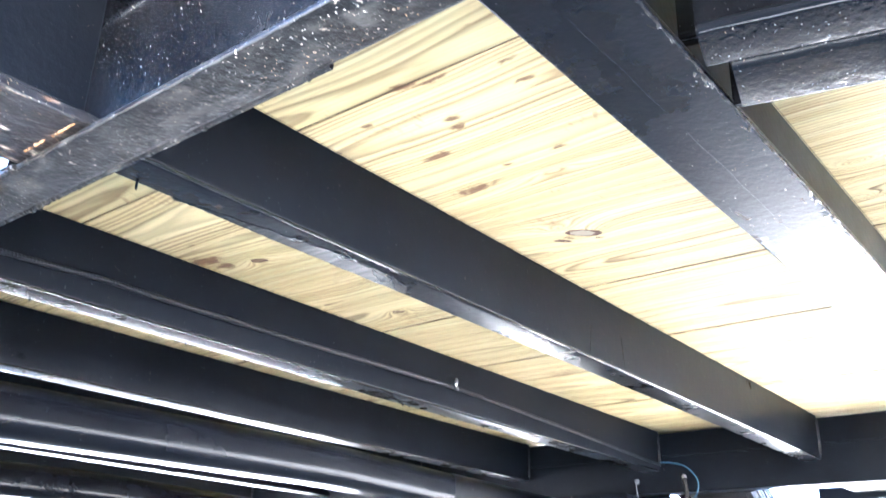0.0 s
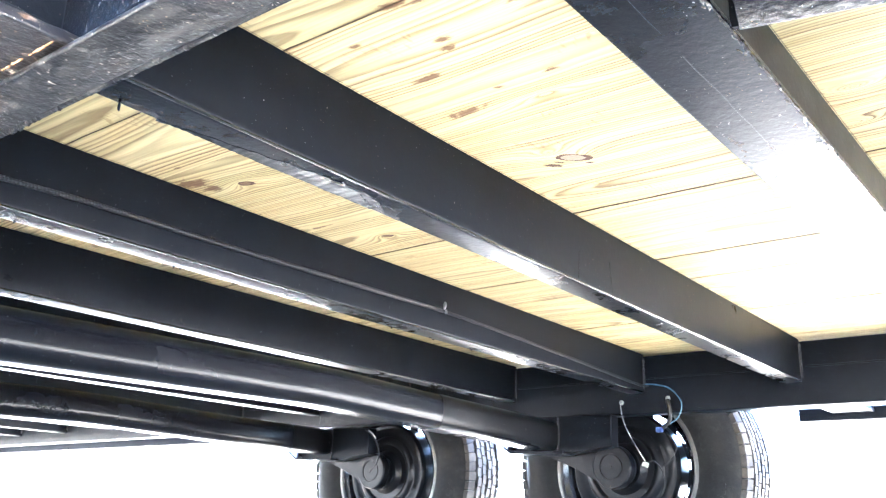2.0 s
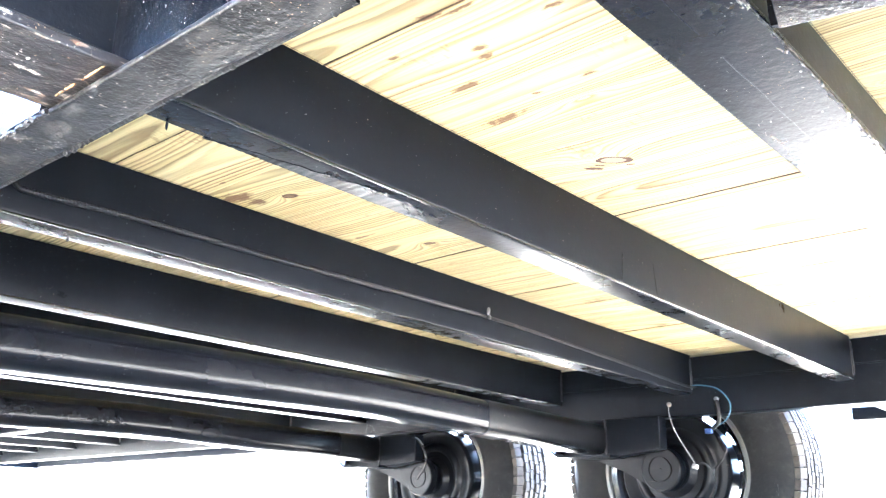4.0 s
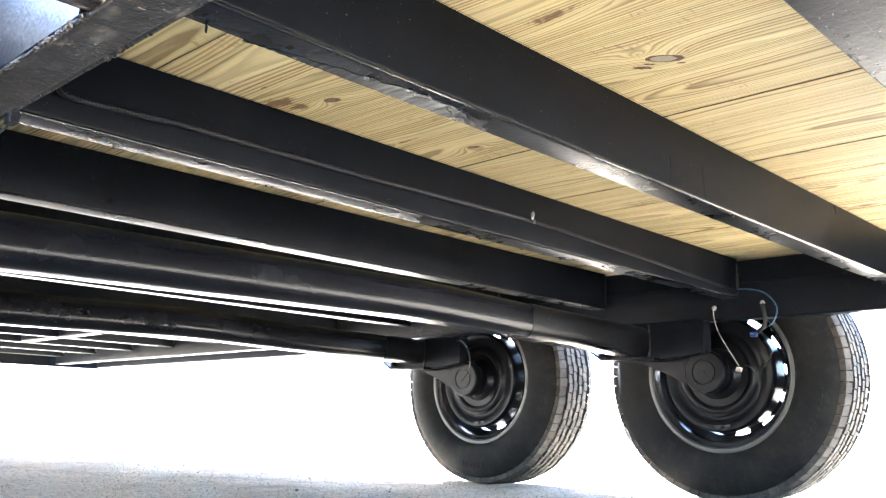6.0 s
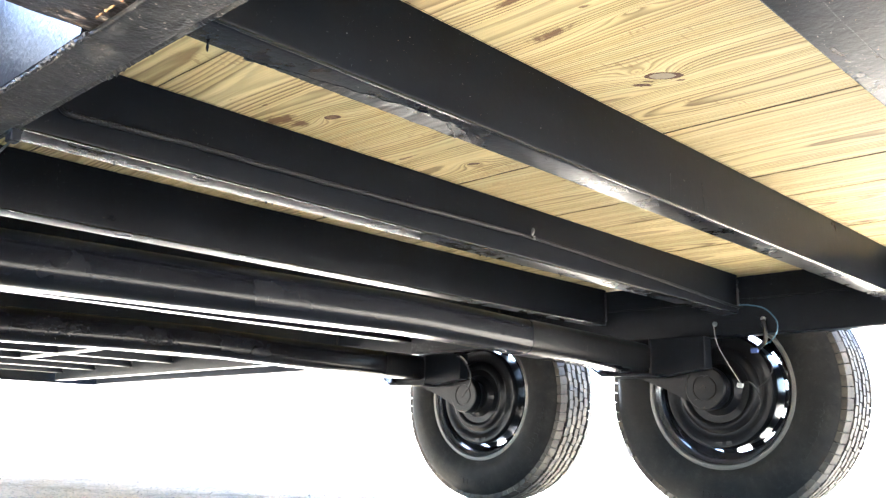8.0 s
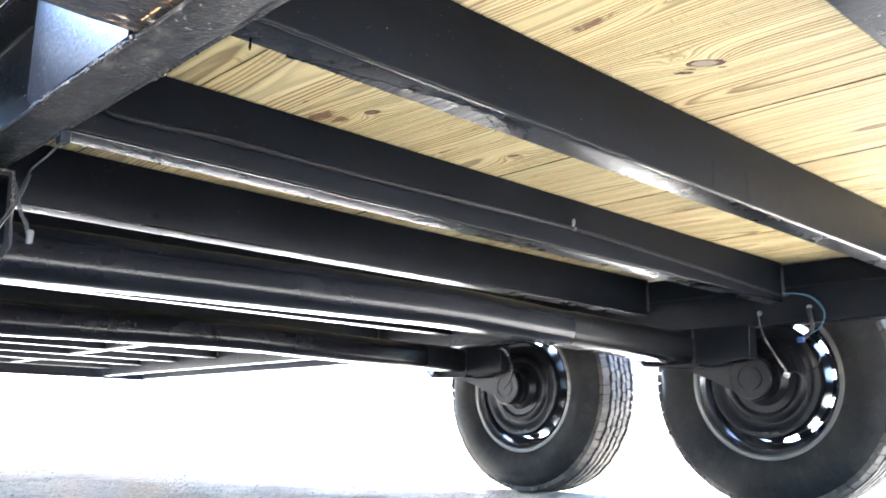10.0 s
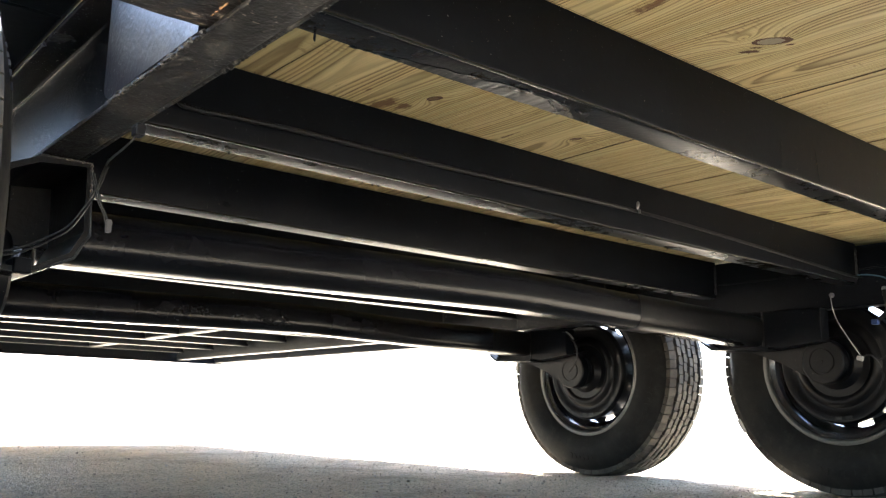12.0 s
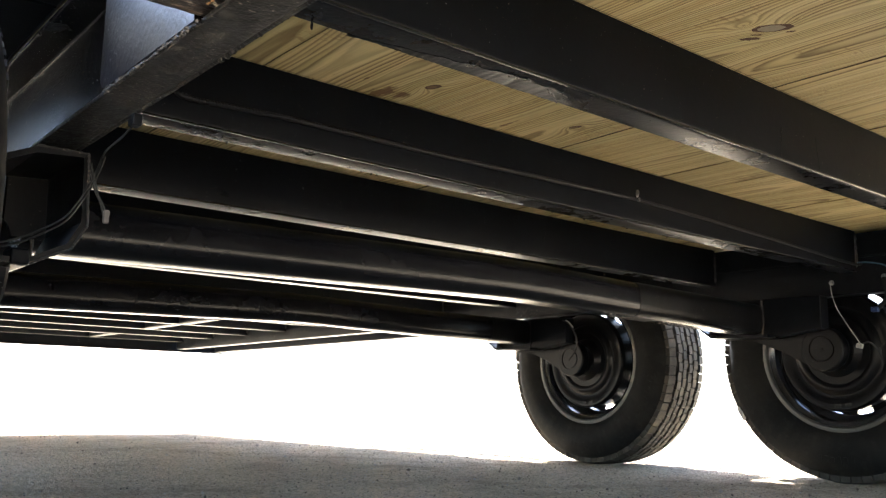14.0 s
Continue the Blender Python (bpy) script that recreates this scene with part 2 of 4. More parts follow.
    # black paint that crept on to the wood along the steel
    behind = n.math("FRACT", n.math("MULTIPLY", n.math("SUBTRACT", 10.0 * 0.408 + 1.711, sep.outputs[1]), 1 / 0.408))
    creep = n.math("SUBTRACT", n.math("MULTIPLY", behind, 100.0), n.math("MULTIPLY", n.ramp(n.noise(n.where((55, 30, 55)), 1.0, 6, 0.8), [(0.56, 0.0), (0.85, 1.0)]), 2.6))
    col = n.mix(n.ramp(creep, [(0.0, 0.92), (0.4, 0.0)]), col, (0.03, 0.024, 0.018))
    # roller marks: short rows of dark ticks
    tick = n.ramp(n.noise(n.where((60, 210, 60), "Object", o), 1.0, 1, 0.4), [(0.58, 0.0), (0.64, 1.0)])
    area = n.ramp(n.noise(n.where((14, 7, 14), "Object", o), 1.0, 2, 0.5), [(0.60, 0.0), (0.66, 1.0)])
    col = n.mix(n.math("MULTIPLY", n.math("MULTIPLY", tick, area), 0.5), col, (0.22, 0.12, 0.05))
    n.bump(n.math("ADD", n.math("MULTIPLY", late, 0.5), fibre), 0.3, 0.0015)
    return n.set(Base_Color=col, Roughness=n.math("ADD", 0.55, n.math("MULTIPLY", fibre, 0.2)), Specular_IOR_Level=0.35)


WOOD = wood_material()


def knot_material(name, a, b):
    n = Nodes(name)
    p = n.where()
    r = n.noise(p, 260, 4, 0.7)
    n.bump(r, 0.4, 0.002)
    return n.set(Base_Color=n.mix(r, a, b), Roughness=0.7)


# plank edges in the slots: stained, with the slots' shade put into the colour
SEAM = knot_material("dark_plank_edge", (0.10, 0.06, 0.026), (0.045, 0.026, 0.012))
KNOT_HEART = knot_material("knot_heart", (0.42, 0.36, 0.27), (0.22, 0.17, 0.11))
KNOT_DARK = knot_material("dark_knot_heart", (0.22, 0.13, 0.055), (0.09, 0.045, 0.02))
KNOT_RIM = knot_material("knot_rim", (0.05, 0.022, 0.012), (0.13, 0.05, 0.02))


def rubber_material(name, base, dusty):
    n = Nodes(name)
    p = n.where()
    cloud = n.noise(p, 9, 5, 0.65)
    fine = n.noise(p, 140, 3, 0.6)
    smudge = n.noise(p, 38, 8, 0.8)
    col = n.mix(n.ramp(cloud, [(0.4, 0.0), (0.7, dusty)]), base, (0.17, 0.15, 0.12))
    col = n.mix(n.ramp(smudge, [(0.52, 0.0), (0.74, 0.12)]), col, (0.13, 0.12, 0.108))
    col = n.mix(n.math("MULTIPLY", fine, 0.3), col, tuple(c * 1.8 for c in base))
    n.bump(n.math("ADD", fine, cloud), 0.4, 0.0015)
    return n.set(Base_Color=col, Roughness=n.math("ADD", 0.62, n.math("MULTIPLY", cloud, 0.2)), Specular_IOR_Level=0.14)


RUBBER = rubber_material("sidewall_rubber", (0.0050, 0.0053, 0.0056), 0.08)
TREAD = rubber_material("tread_rubber", (0.026, 0.024, 0.021), 0.50)


def steel(name, base, rough, metal=1.0):
    n = Nodes(name)
    p = n.where()
    c = n.noise(p, 30, 4, 0.6)
    n.bump(n.noise(p, 220, 2, 0.5), 0.08, 0.001)
    return n.set(Base_Color=n.mix(c, base, tuple(v * 0.7 for v in base)), Roughness=n.math("ADD", rough, n.math("MULTIPLY", c, 0.12)), Metallic=metal)


RIM_STEEL = steel("painted_rim", (0.10, 0.10, 0.105), 0.12, 0.75)
RIM_LIP = steel("rim_lip", (0.060, 0.060, 0.054), 0.30, 0.15)
ZINC = steel("zinc_hardware", (0.38, 0.38, 0.37), 0.28)


def plastic(name, col, rough=0.45):
    n = Nodes(name)
    c = n.noise(n.where(), 60, 3, 0.6)
    return n.set(Base_Color=n.mix(c, col, tuple(v * 0.75 for v in col)), Roughness=rough, Specular_IOR_Level=0.22)


WIRE_WHITE = plastic("white_wire", (0.45, 0.43, 0.40))
WIRE_BLUE = plastic("blue_wire", (0.045, 0.10, 0.15))
BLUE = plastic("blue_plastic", (0.04, 0.07, 0.20))
WIRE_BLACK = plastic("black_wire", (0.012, 0.012, 0.012), 0.4)
LOOM = plastic("black_loom", (0.006, 0.006, 0.007), 0.42)
# lighter than the loom itself: the glints on its ridges are put into this colour
LOOM_RIB = plastic("glinting_loom_ridge", (0.022, 0.022, 0.024), 0.33)
GREY = plastic("dusty_grey_plastic", (0.10, 0.095, 0.09), 0.35)
CLEAR = plastic("grey_plastic", (0.36, 0.35, 0.33), 0.3)


def ground_material():
    """Pale weathered concrete with grit, dust drifts and darker patches."""
    n = Nodes("dusty_concrete")
    p = n.where()
    big = n.noise(p, 0.7, 4, 0.6)
    mid = n.noise(p, 6, 5, 0.65)
    grit = n.noise(p, 150, 4, 0.7)
    coarse = n.noise(n.where((1, 1, 1)), 45, 7, 0.8)
    speck = n.ramp(n.noise(p, 240, 2, 0.5), [(0.62, 0.0), (0.7, 1.0)])
    col = n.mix(big, (0.72, 0.575, 0.395), (0.82, 0.67, 0.475))
    col = n.mix(n.ramp(mid, [(0.48, 0.0), (0.75, 0.4)]), col, (0.36, 0.27, 0.19))
    col = n.mix(n.math("MULTIPLY", n.ramp(grit, [(0.38, 1.0), (0.52, 0.0)]), 0.6), col, (0.23, 0.18, 0.125))
    col = n.mix(n.math("MULTIPLY", speck, 0.5), col, (0.70, 0.64, 0.56))
    col = n.mix(n.ramp(coarse, [(0.38, 0.5), (0.50, 0.0)]), col, (0.24, 0.18, 0.125))
    smear = n.noise(n.where((1, 1, 1)), 1.9, 5, 0.7)
    col = n.mix(n.ramp(smear, [(0.50, 0.0), (0.68, 0.6)]), col, (0.24, 0.17, 0.11))
    n.bump(n.math("ADD", n.math("MULTIPLY", coarse, 1.2), n.math("ADD", n.math("MULTIPLY", grit, 1.4), n.math("MULTIPLY", mid, 0.6))), 1.0, 0.012)
    return n.set(Base_Color=col, Roughness=0.92, Specular_IOR_Level=0.25)


GROUND = ground_material()
def stone_material():
    n = Nodes("grit_stone")
    geo = n.tree.nodes.new("ShaderNodeNewGeometry")
    col = n.ramp(geo.outputs["Random Per Island"], [(0.0, (0.07, 0.052, 0.038)), (0.4, (0.24, 0.18, 0.13)), (1.0, (0.62, 0.55, 0.46))])
    return n.set(Base_Color=col, Roughness=0.9)


STONE = stone_material()

# ---- helpers for shapes ----


def part(name, bm, material, parent, label="", smooth=False):
    """One bmesh as one mesh object under a thing or a part."""
    me = bpy.data.meshes.new(name)
    bmesh.ops.recalc_face_normals(bm, faces=bm.faces)
    if smooth:
        for f in bm.faces:
            f.smooth = True
    bm.to_mesh(me)
    bm.free()
    if smooth:
        me.set_sharp_from_angle(angle=radians(35))
    me.materials.append(material)
    ob = new(name, me)
    ob.parent = parent
    return tagged(ob, label)


def box(bm, lo, hi, bevel=0.0, seg=2):
    lo, hi = Vector(lo), Vector(hi)
    got = bmesh.ops.create_cube(bm, size=1, matrix=Matrix.Translation((lo + hi) / 2) @ Matrix.Diagonal((*(hi - lo), 1)))
    if bevel:
        edges = {e for w in got["verts"] for e in w.link_edges}
        bmesh.ops.bevel(bm, geom=list(edges), offset=bevel, segments=seg, affect="EDGES", profile=0.5)


def sweep(bm, profile, start, end, u, w, closed=True):
    """A flat profile of (u, w) points pushed straight from start to end, with capped ends."""
    start, end, u, w = Vector(start), Vector(end), Vector(u), Vector(w)
    a = [bm.verts.new(start + u * p + w * q) for p, q in profile]
    b = [bm.verts.new(end + u * p + w * q) for p, q in profile]
    k = len(profile)
    for i in range(k):
        bm.faces.new((a[i], a[(i + 1) % k], b[(i + 1) % k], b[i]))
    bm.faces.new(a)
    bm.faces.new(list(reversed(b)))


def rounded(points, radii, seg=4):
    """A polygon with its corners rounded."""
    out = []
    k = len(points)
    for i in range(k):
        p, r = Vector(points[i]), radii[i]
        if r <= 0:
            out.append(tuple(p))
            continue
        a, b = (Vector(points[i - 1]) - p).normalized(), (Vector(points[(i + 1) % k]) - p).normalized()
        for s in range(seg + 1):
            f = s / seg
            q = p + a * r * (1 - f) ** 2 + b * r * f ** 2
            out.append(tuple(q))
    return out


def channel_profile(height, flange, web=0.006, lip=0.007, top=0.004):
    """C shape: web on u = 0, flanges towards +u, w from 0 to height."""
    pts = [(0, 0), (flange, 0), (flange, lip * 0.8), (web, lip), (web, height - lip), (flange, height - lip * 0.8), (flange, height), (0, height)]
    rad = [0.006, 0.002, 0.003, 0.006, 0.006, 0.003, 0.002, top]
    return rounded(pts, rad)


def tube(bm, path, radius, sides=8, wobble=0.0):
    """A round cord along points, smoothed by Catmull-Rom."""
    pts = [Vector(p) for p in path]
    fine = []
    for i in range(len(pts) - 1):
        p0, p1, p2, p3 = pts[max(i - 1, 0)], pts[i], pts[i + 1], pts[min(i + 2, len(pts) - 1)]
        for s in range(6):
            t = s / 6
            fine.append(0.5 * (2 * p1 + (p2 - p0) * t + (2 * p0 - 5 * p1 + 4 * p2 - p3) * t * t + (3 * p1 - p0 - 3 * p2 + p3) * t ** 3))
    fine.append(pts[-1])
    rings = []
    side = None
    for i, p in enumerate(fine):
        d = (fine[min(i + 1, len(fine) - 1)] - fine[max(i - 1, 0)]).normalized()
        side = d.orthogonal().normalized() if side is None else (side - d * side.dot(d)).normalized()
        up = d.cross(side)
        r = radius * (1 + random.uniform(-wobble, wobble))
        rings.append([bm.verts.new(p + (side * math.cos(a) + up * math.sin(a)) * r) for a in (2 * math.pi * k / sides for k in range(sides))])
    for a, b in zip(rings, rings[1:]):
        for k in range(sides):
            bm.faces.new((a[k], a[(k + 1) % sides], b[(k + 1) % sides], b[k]))
    bm.faces.new(rings[0])
    bm.faces.new(list(reversed(rings[-1])))


def lathe(bm, profile, seg=64, closed=False):
    """(x, r) points turned round the X axis."""
    rings = []
    for x, r in profile:
        if r < 1e-6:
            rings.append([bm.verts.new((x, 0, 0))])
        else:
            rings.append([bm.verts.new((x, r * math.cos(a), r * math.sin(a))) for a in (2 * math.pi * k / seg for k in range(seg))])
    pairs = list(zip(rings, rings[1:])) + ([(rings[-1], rings[0])] if closed else [])
    for a, b in pairs:
        for k in range(seg):
            j = (k + 1) % seg
            if len(a) == 1 and len(b) == 1:
                continue
            if len(a) == 1:
                bm.faces.new((a[0], b[j], b[k]))
            elif len(b) == 1:
                bm.faces.new((a[k], a[j], b[0]))
            else:
                bm.faces.new((a[k], a[j], b[j], b[k]))


def rough_up(bm, amount, scale=40.0):
    for w in bm.verts:
        w.co += noise.noise_vector(w.co * scale) * amount


# ---- the plan ----
WIDTH = 1.897            # between the side rails' webs
DECK = 0.635             # underside of the planks
CROSS = 0.531            # underside of the crossmembers
RAIL = 0.476             # underside of the side rails
PITCH = 0.408
FIRST = 1.711            # web face of one crossmember
BACK, FRONT = -0.30, 6.30
HUB_Z, HUB_1, HUB_2 = 0.342, 2.230, 3.101

# ---- ground ----
GX, GY, CELL = (-0.4, 3.0), (1.6, 6.2), 0.0095
nx, ny = int((GX[1] - GX[0]) / CELL), int((GY[1] - GY[0]) / CELL)
grng = np.random.default_rng(7)


def smooth_field(step, seed_gen):
    """Soft random heights: coarse values, blended over step cells."""
    a = seed_gen.standard_normal((nx // step + 3, ny // step + 3))
    u, w = np.arange(nx + 1) / step, np.arange(ny + 1) / step
    i, j = u.astype(int), w.astype(int)
    fu, fw = (u - i)[:, None], (w - j)[None]
    fu, fw = fu * fu * (3 - 2 * fu), fw * fw * (3 - 2 * fw)
    return (a[i][:, j] * (1 - fu) + a[i + 1][:, j] * fu) * (1 - fw) + (a[i][:, j + 1] * (1 - fu) + a[i + 1][:, j + 1] * fu) * fw


height = 0.0015 * grng.standard_normal((nx + 1, ny + 1)) + 0.0006 * smooth_field(3, grng) + 0.0005 * smooth_field(12, grng) + 0.0006 * smooth_field(60, grng)
ux, uy = np.linspace(0, 1, nx + 1), np.linspace(0, 1, ny + 1)
fade = np.clip(8 * np.minimum(np.minimum(ux, 1 - ux)[:, None], np.minimum(uy, 1 - uy)[None]), 0, 1)
height = (height - 0.003) * fade
gx, gy = np.meshgrid(np.linspace(*GX, nx + 1), np.linspace(*GY, ny + 1), indexing="ij")
cells = (np.arange(nx)[:, None] * (ny + 1) + np.arange(ny)[None]).reshape(-1)
quads = np.stack([cells, cells + ny + 1, cells + ny + 2, cells + 1], 1)
FAR = 900.0
rim_at = (nx + 1) * (ny + 1)
outer = [(-FAR, -FAR, 0), (FAR, -FAR, 0), (FAR, FAR, 0), (-FAR, FAR, 0)]
corner = [0, nx * (ny + 1), rim_at - 1, ny]
ring = [(rim_at + k, rim_at + (k + 1) % 4, corner[(k + 1) % 4], corner[k]) for k in range(4)]
me = bpy.data.meshes.new("ground")
me.from_pydata(np.stack([gx, gy, height], 2).reshape(-1, 3).tolist() + outer, [], quads.tolist() + ring)
me.materials.append(GROUND)
ground = new("ground", me)
tagged(ground, "pale dusty weathered concrete yard in full sun", "ground", kind="structure")

rng = np.random.default_rng(4)
COUNT = 9000
centre = np.stack([rng.uniform(-0.2, 3.2, COUNT), rng.uniform(1.9, 6.4, COUNT)], 1)
size = rng.choice([0.0012, 0.0016, 0.002, 0.0026, 0.0042, 0.0062], COUNT, p=[0.3, 0.3, 0.22, 0.155, 0.022, 0.003])
octa = np.array([(1, 0, 0), (-1, 0, 0), (0, 1, 0), (0, -1, 0), (0, 0, 1), (0, 0, -1)], float)
turn = rng.uniform(0, 6.28, COUNT)
verts = np.repeat(octa[None], COUNT, 0) * rng.uniform(0.7, 1.3, (COUNT, 6, 1)) * size[:, None, None]
cs, sn = np.cos(turn)[:, None], np.sin(turn)[:, None]
verts = np.stack([verts[..., 0] * cs - verts[..., 1] * sn, verts[..., 0] * sn + verts[..., 1] * cs, verts[..., 2] * 0.8], 2)
verts += np.concatenate([centre, 0.35 * size[:, None]], 1)[:, None]
tri = np.array([(0, 2, 4), (2, 1, 4), (1, 3, 4), (3, 0, 4), (2, 0, 5), (1, 2, 5), (3, 1, 5), (0, 3, 5)])
faces = (tri[None] + 6 * np.arange(COUNT)[:, None, None]).reshape(-1, 3)
me = bpy.data.meshes.new("grit")
me.from_pydata(verts.reshape(-1, 3).tolist(), [], faces.tolist())
me.materials.append(STONE)
grit = new("grit", me)
tagged(grit, "scattered grit and small stones on the concrete", "gravel", kind="stuff")

# ---- trailer ----
trailer = new("trailer")
trailer.location = (0, 0, 0)
tagged(trailer, "black painted steel tandem axle flatbed trailer with new pine deck", "trailer")

# side rails: channels, open to the outside
for side in (0, 1):
    bm = bmesh.new()
    x, out = (0.0, -1) if side == 0 else (WIDTH, 1)
    if side:
        # the far rail is shallower from the front axle on
        sweep(bm, channel_profile(0.154, 0.045), (x, BACK, RAIL), (x, 2.85, RAIL), (out, 0, 0), (0, 0, 1))
        sweep(bm, channel_profile(0.140, 0.045), (x, 2.85, RAIL + 0.014), (x, FRONT, RAIL + 0.014), (out, 0, 0), (0, 0, 1))
    else:
        sweep(bm, channel_profile(0.154, 0.045), (x, BACK, RAIL), (x, FRONT, RAIL), (out, 0, 0), (0, 0, 1))
    rail = part("side_rail", bm, PAINT_RAIL if side == 0 else PAINT, trailer, "black channel steel side rail with paint flecks", True)
    rail.data.materials.append(PAINT_WEB)
    if side == 0:
        for f in rail.data.polygons:
            f.material_index = 1 if f.center.z > RAIL + 0.0045 and f.normal.x < 0.5 else 0
    if side:
        rrng = random.Random(17)
        bm = bmesh.new()
        for _ in range(70):
            at = (x - 0.0002, rrng.gauss(3.30, 0.055), RAIL + 0.020 + 0.040 * rrng.random() ** 1.3)
            bmesh.ops.create_icosphere(bm, subdivisions=1, radius=rrng.uniform(0.0012, 0.0030), matrix=Matrix.Translation(at) @ Matrix.Diagonal((0.6, 1.5, 1, 1)))
        tagged(part("weld_spatter", bm, PAINT_FLANGE, rail, "painted-over weld spatter"), kind="stuff")
        bm = bmesh.new()
        tube(bm, [(x - 0.001, 3.10 + 0.012 * q, RAIL + 0.0135 + 0.0012 * noise.noise((q * 0.8, 5.0, 0))) for q in range(26)], 0.0018, 6, 0.5)
        part("weld_bead", bm, WELD, rail, "ragged weld along the rail")
    bm = bmesh.new()
    box(bm, (x - 0.004 if side else x + 0.001, BACK + 0.2, 0.566), (x - 0.001 if side else x + 0.004, FRONT - 0.05, 0.570), 0.001)
    part("seam_ridge", bm, PAINT, rail)

# crossmembers: channels that open to the front
ribs = {}
for k in range(-4, 12):
    y = FIRST + PITCH * k
    bm = bmesh.new()
    low = CROSS + (0.008 if k == -1 else 0.0)
    prof = channel_profile(DECK - low - 0.0002, 0.045, 0.005, 0.006, 0.0006)
    sweep(bm, prof, (0.0005, y, low), (WIDTH - 0.0005, y, low), (0, 1, 0), (0, 0, 1))
    rib = part("crossmember", bm, PAINT, trailer, "", True)
    ribs[k] = rib
    rib.data.materials.append(PAINT_FLANGE)
    for f in rib.data.polygons:
        f.material_index = 1 if f.normal.z < -0.6 and f.center.z < low + 0.003 else 0
    for x in (0.004, WIDTH - 0.004):
        bm = bmesh.new()
        tube(bm, [(x, y - 0.001, CROSS + 0.012), (x, y - 0.001, CROSS + 0.04), (x, y - 0.001, CROSS + 0.07), (x, y - 0.001, DECK - 0.012)], 0.0035, 6, 0.35)
        part("weld_bead", bm, WELD, rib)

# thick bead of gloss paint along the lower corners
for k in (-1, 0, 1, 2):
    bm = bmesh.new()
    y = FIRST + PITCH * k
    tube(bm, [(0.02 + 0.093 * q, y + 0.0004, CROSS + 0.0014 + (0.008 if k == -1 else 0.0)) for q in range(21)], 0.0017, 7, 0.12)
    part("paint_bead", bm, PAINT_BEAD, ribs[k], "thick bead of gloss black paint", True)

# drips and runs of paint left along the lower edges
drng = random.Random(21)


def drips(places, parent):
    bm = bmesh.new()
    for x, y, z, r, stretch in places:
        bmesh.ops.create_icosphere(bm, subdivisions=2, radius=r, matrix=Matrix.Translation((x, y, z)) @ Matrix.Diagonal((1, 1, stretch, 1)))
    rough_up(bm, 0.0006, 200)
    ob = part("paint_run", bm, PAINT, parent, "hardened paint drips", True)
    return tagged(ob, kind="stuff")


def paint_skin(parent):
    """A sagging skin of thick paint on a flange, with a scalloped edge and wrinkles at its end."""
    bm = bmesh.new()
    rows = []
    for q in range(121):
        f = q / 120
        x = 0.12 + 0.285 * f
        top = 1.7543 - 0.032 * min(1.0, f * 1.5) + 0.0045 * abs(math.sin(f * 26)) * f + 0.003 * noise.noise((x * 60, 0, 0))
        if f > 0.93:
            top += (1.7543 - top) * (f - 0.93) / 0.08
        rise = 0.0002 + 0.0017 * f
        rows.append([bm.verts.new(p) for p in ((x, top, CROSS + 0.0002), (x, top + 0.001, CROSS - rise), (x, top + 0.004, CROSS - rise * 0.8), (x, 1.7550, CROSS - 0.0005), (x, 1.7558, CROSS + 0.0004))])
    for a, b in zip(rows, rows[1:]):
        for i in range(4):
            bm.faces.new((a[i], a[i + 1], b[i + 1], b[i]))
    rough_up(bm, 0.0007, 190)
    for q in range(9):
        x, y = 0.372 + 0.006 * q, 1.733 + 0.003 * (q % 4) + 0.002 * drng.random()
        m = Matrix.Translation((x, y, CROSS - 0.0008)) @ Matrix.Rotation(drng.uniform(0.2, 0.7), 4, "Z") @ Matrix.Diagonal((5.5, 1.0, 0.9, 1))
        bmesh.ops.create_icosphere(bm, subdivisions=2, radius=0.0017, matrix=m)
    part("paint_skin", bm, PAINT_FLANGE, parent, "wrinkled sag of thick black paint", True)


def ragged_edge(parent, y0, y1, x):
    """Flakes and crusts of paint along the rail's inner lower edge."""
    bm = bmesh.new()
    count = int((y1 - y0) / 0.0022)
    rows = []
    for q in range(count + 1):
        y = y0 + (y1 - y0) * q / count
        patch = max(0.0, noise.noise((y * 14, 3.3, 0)))
        drop = 0.0003 + 0.0009 * drng.random() * (0.3 + 2.0 * patch) + (0.0032 * drng.random() if 1.738 < y < 1.768 else 0.0) + (0.0014 * drng.random() if drng.random() < 0.08 else 0.0)
        rows.append([bm.verts.new(p) for p in ((x - 0.003, y, RAIL + 0.0005), (x - 0.0008, y, RAIL - drop), (x + 0.0012, y, RAIL - drop * 0.9), (x + 0.0014, y, RAIL + 0.006))])
    for a, b in zip(rows, rows[1:]):
        for i in range(3):
            bm.faces.new((a[i], a[i + 1], b[i + 1], b[i]))
    part("paint_crust", bm, PAINT_RAIL, parent, "ragged crust of dried black paint")


paint_skin(ribs[0])
ragged_edge(trailer, 1.42, 2.14, 0.0)


drips([(0.080, 1.753, 0.5275, 0.0013, 4.0)] + [(x, 1.7125, CROSS + 0.001, drng.uniform(0.0008, 0.0018), 1) for x in [drng.uniform(0.2, 1.8) for _ in range(40)]], ribs[0])
drips([(drng.uniform(0.1, 1.8), 2.163, CROSS + 0.0005, drng.uniform(0.001, 0.0022), 1.4) for _ in range(26)], ribs[1])

for sx, lean, tall in ((0.817, 0.004, 0.050), (0.925, -0.008, 0.055)):
    bm = bmesh.new()
    tube(bm, [(sx, 1.7108, CROSS + 0.006), (sx + lean * 0.5, 1.7108, CROSS + tall * 0.5), (sx + lean, 1.7108, CROSS + tall)], 0.0005, 5, 0.4)
    part("scratch", bm, PAINT_ROUGH, ribs[0])

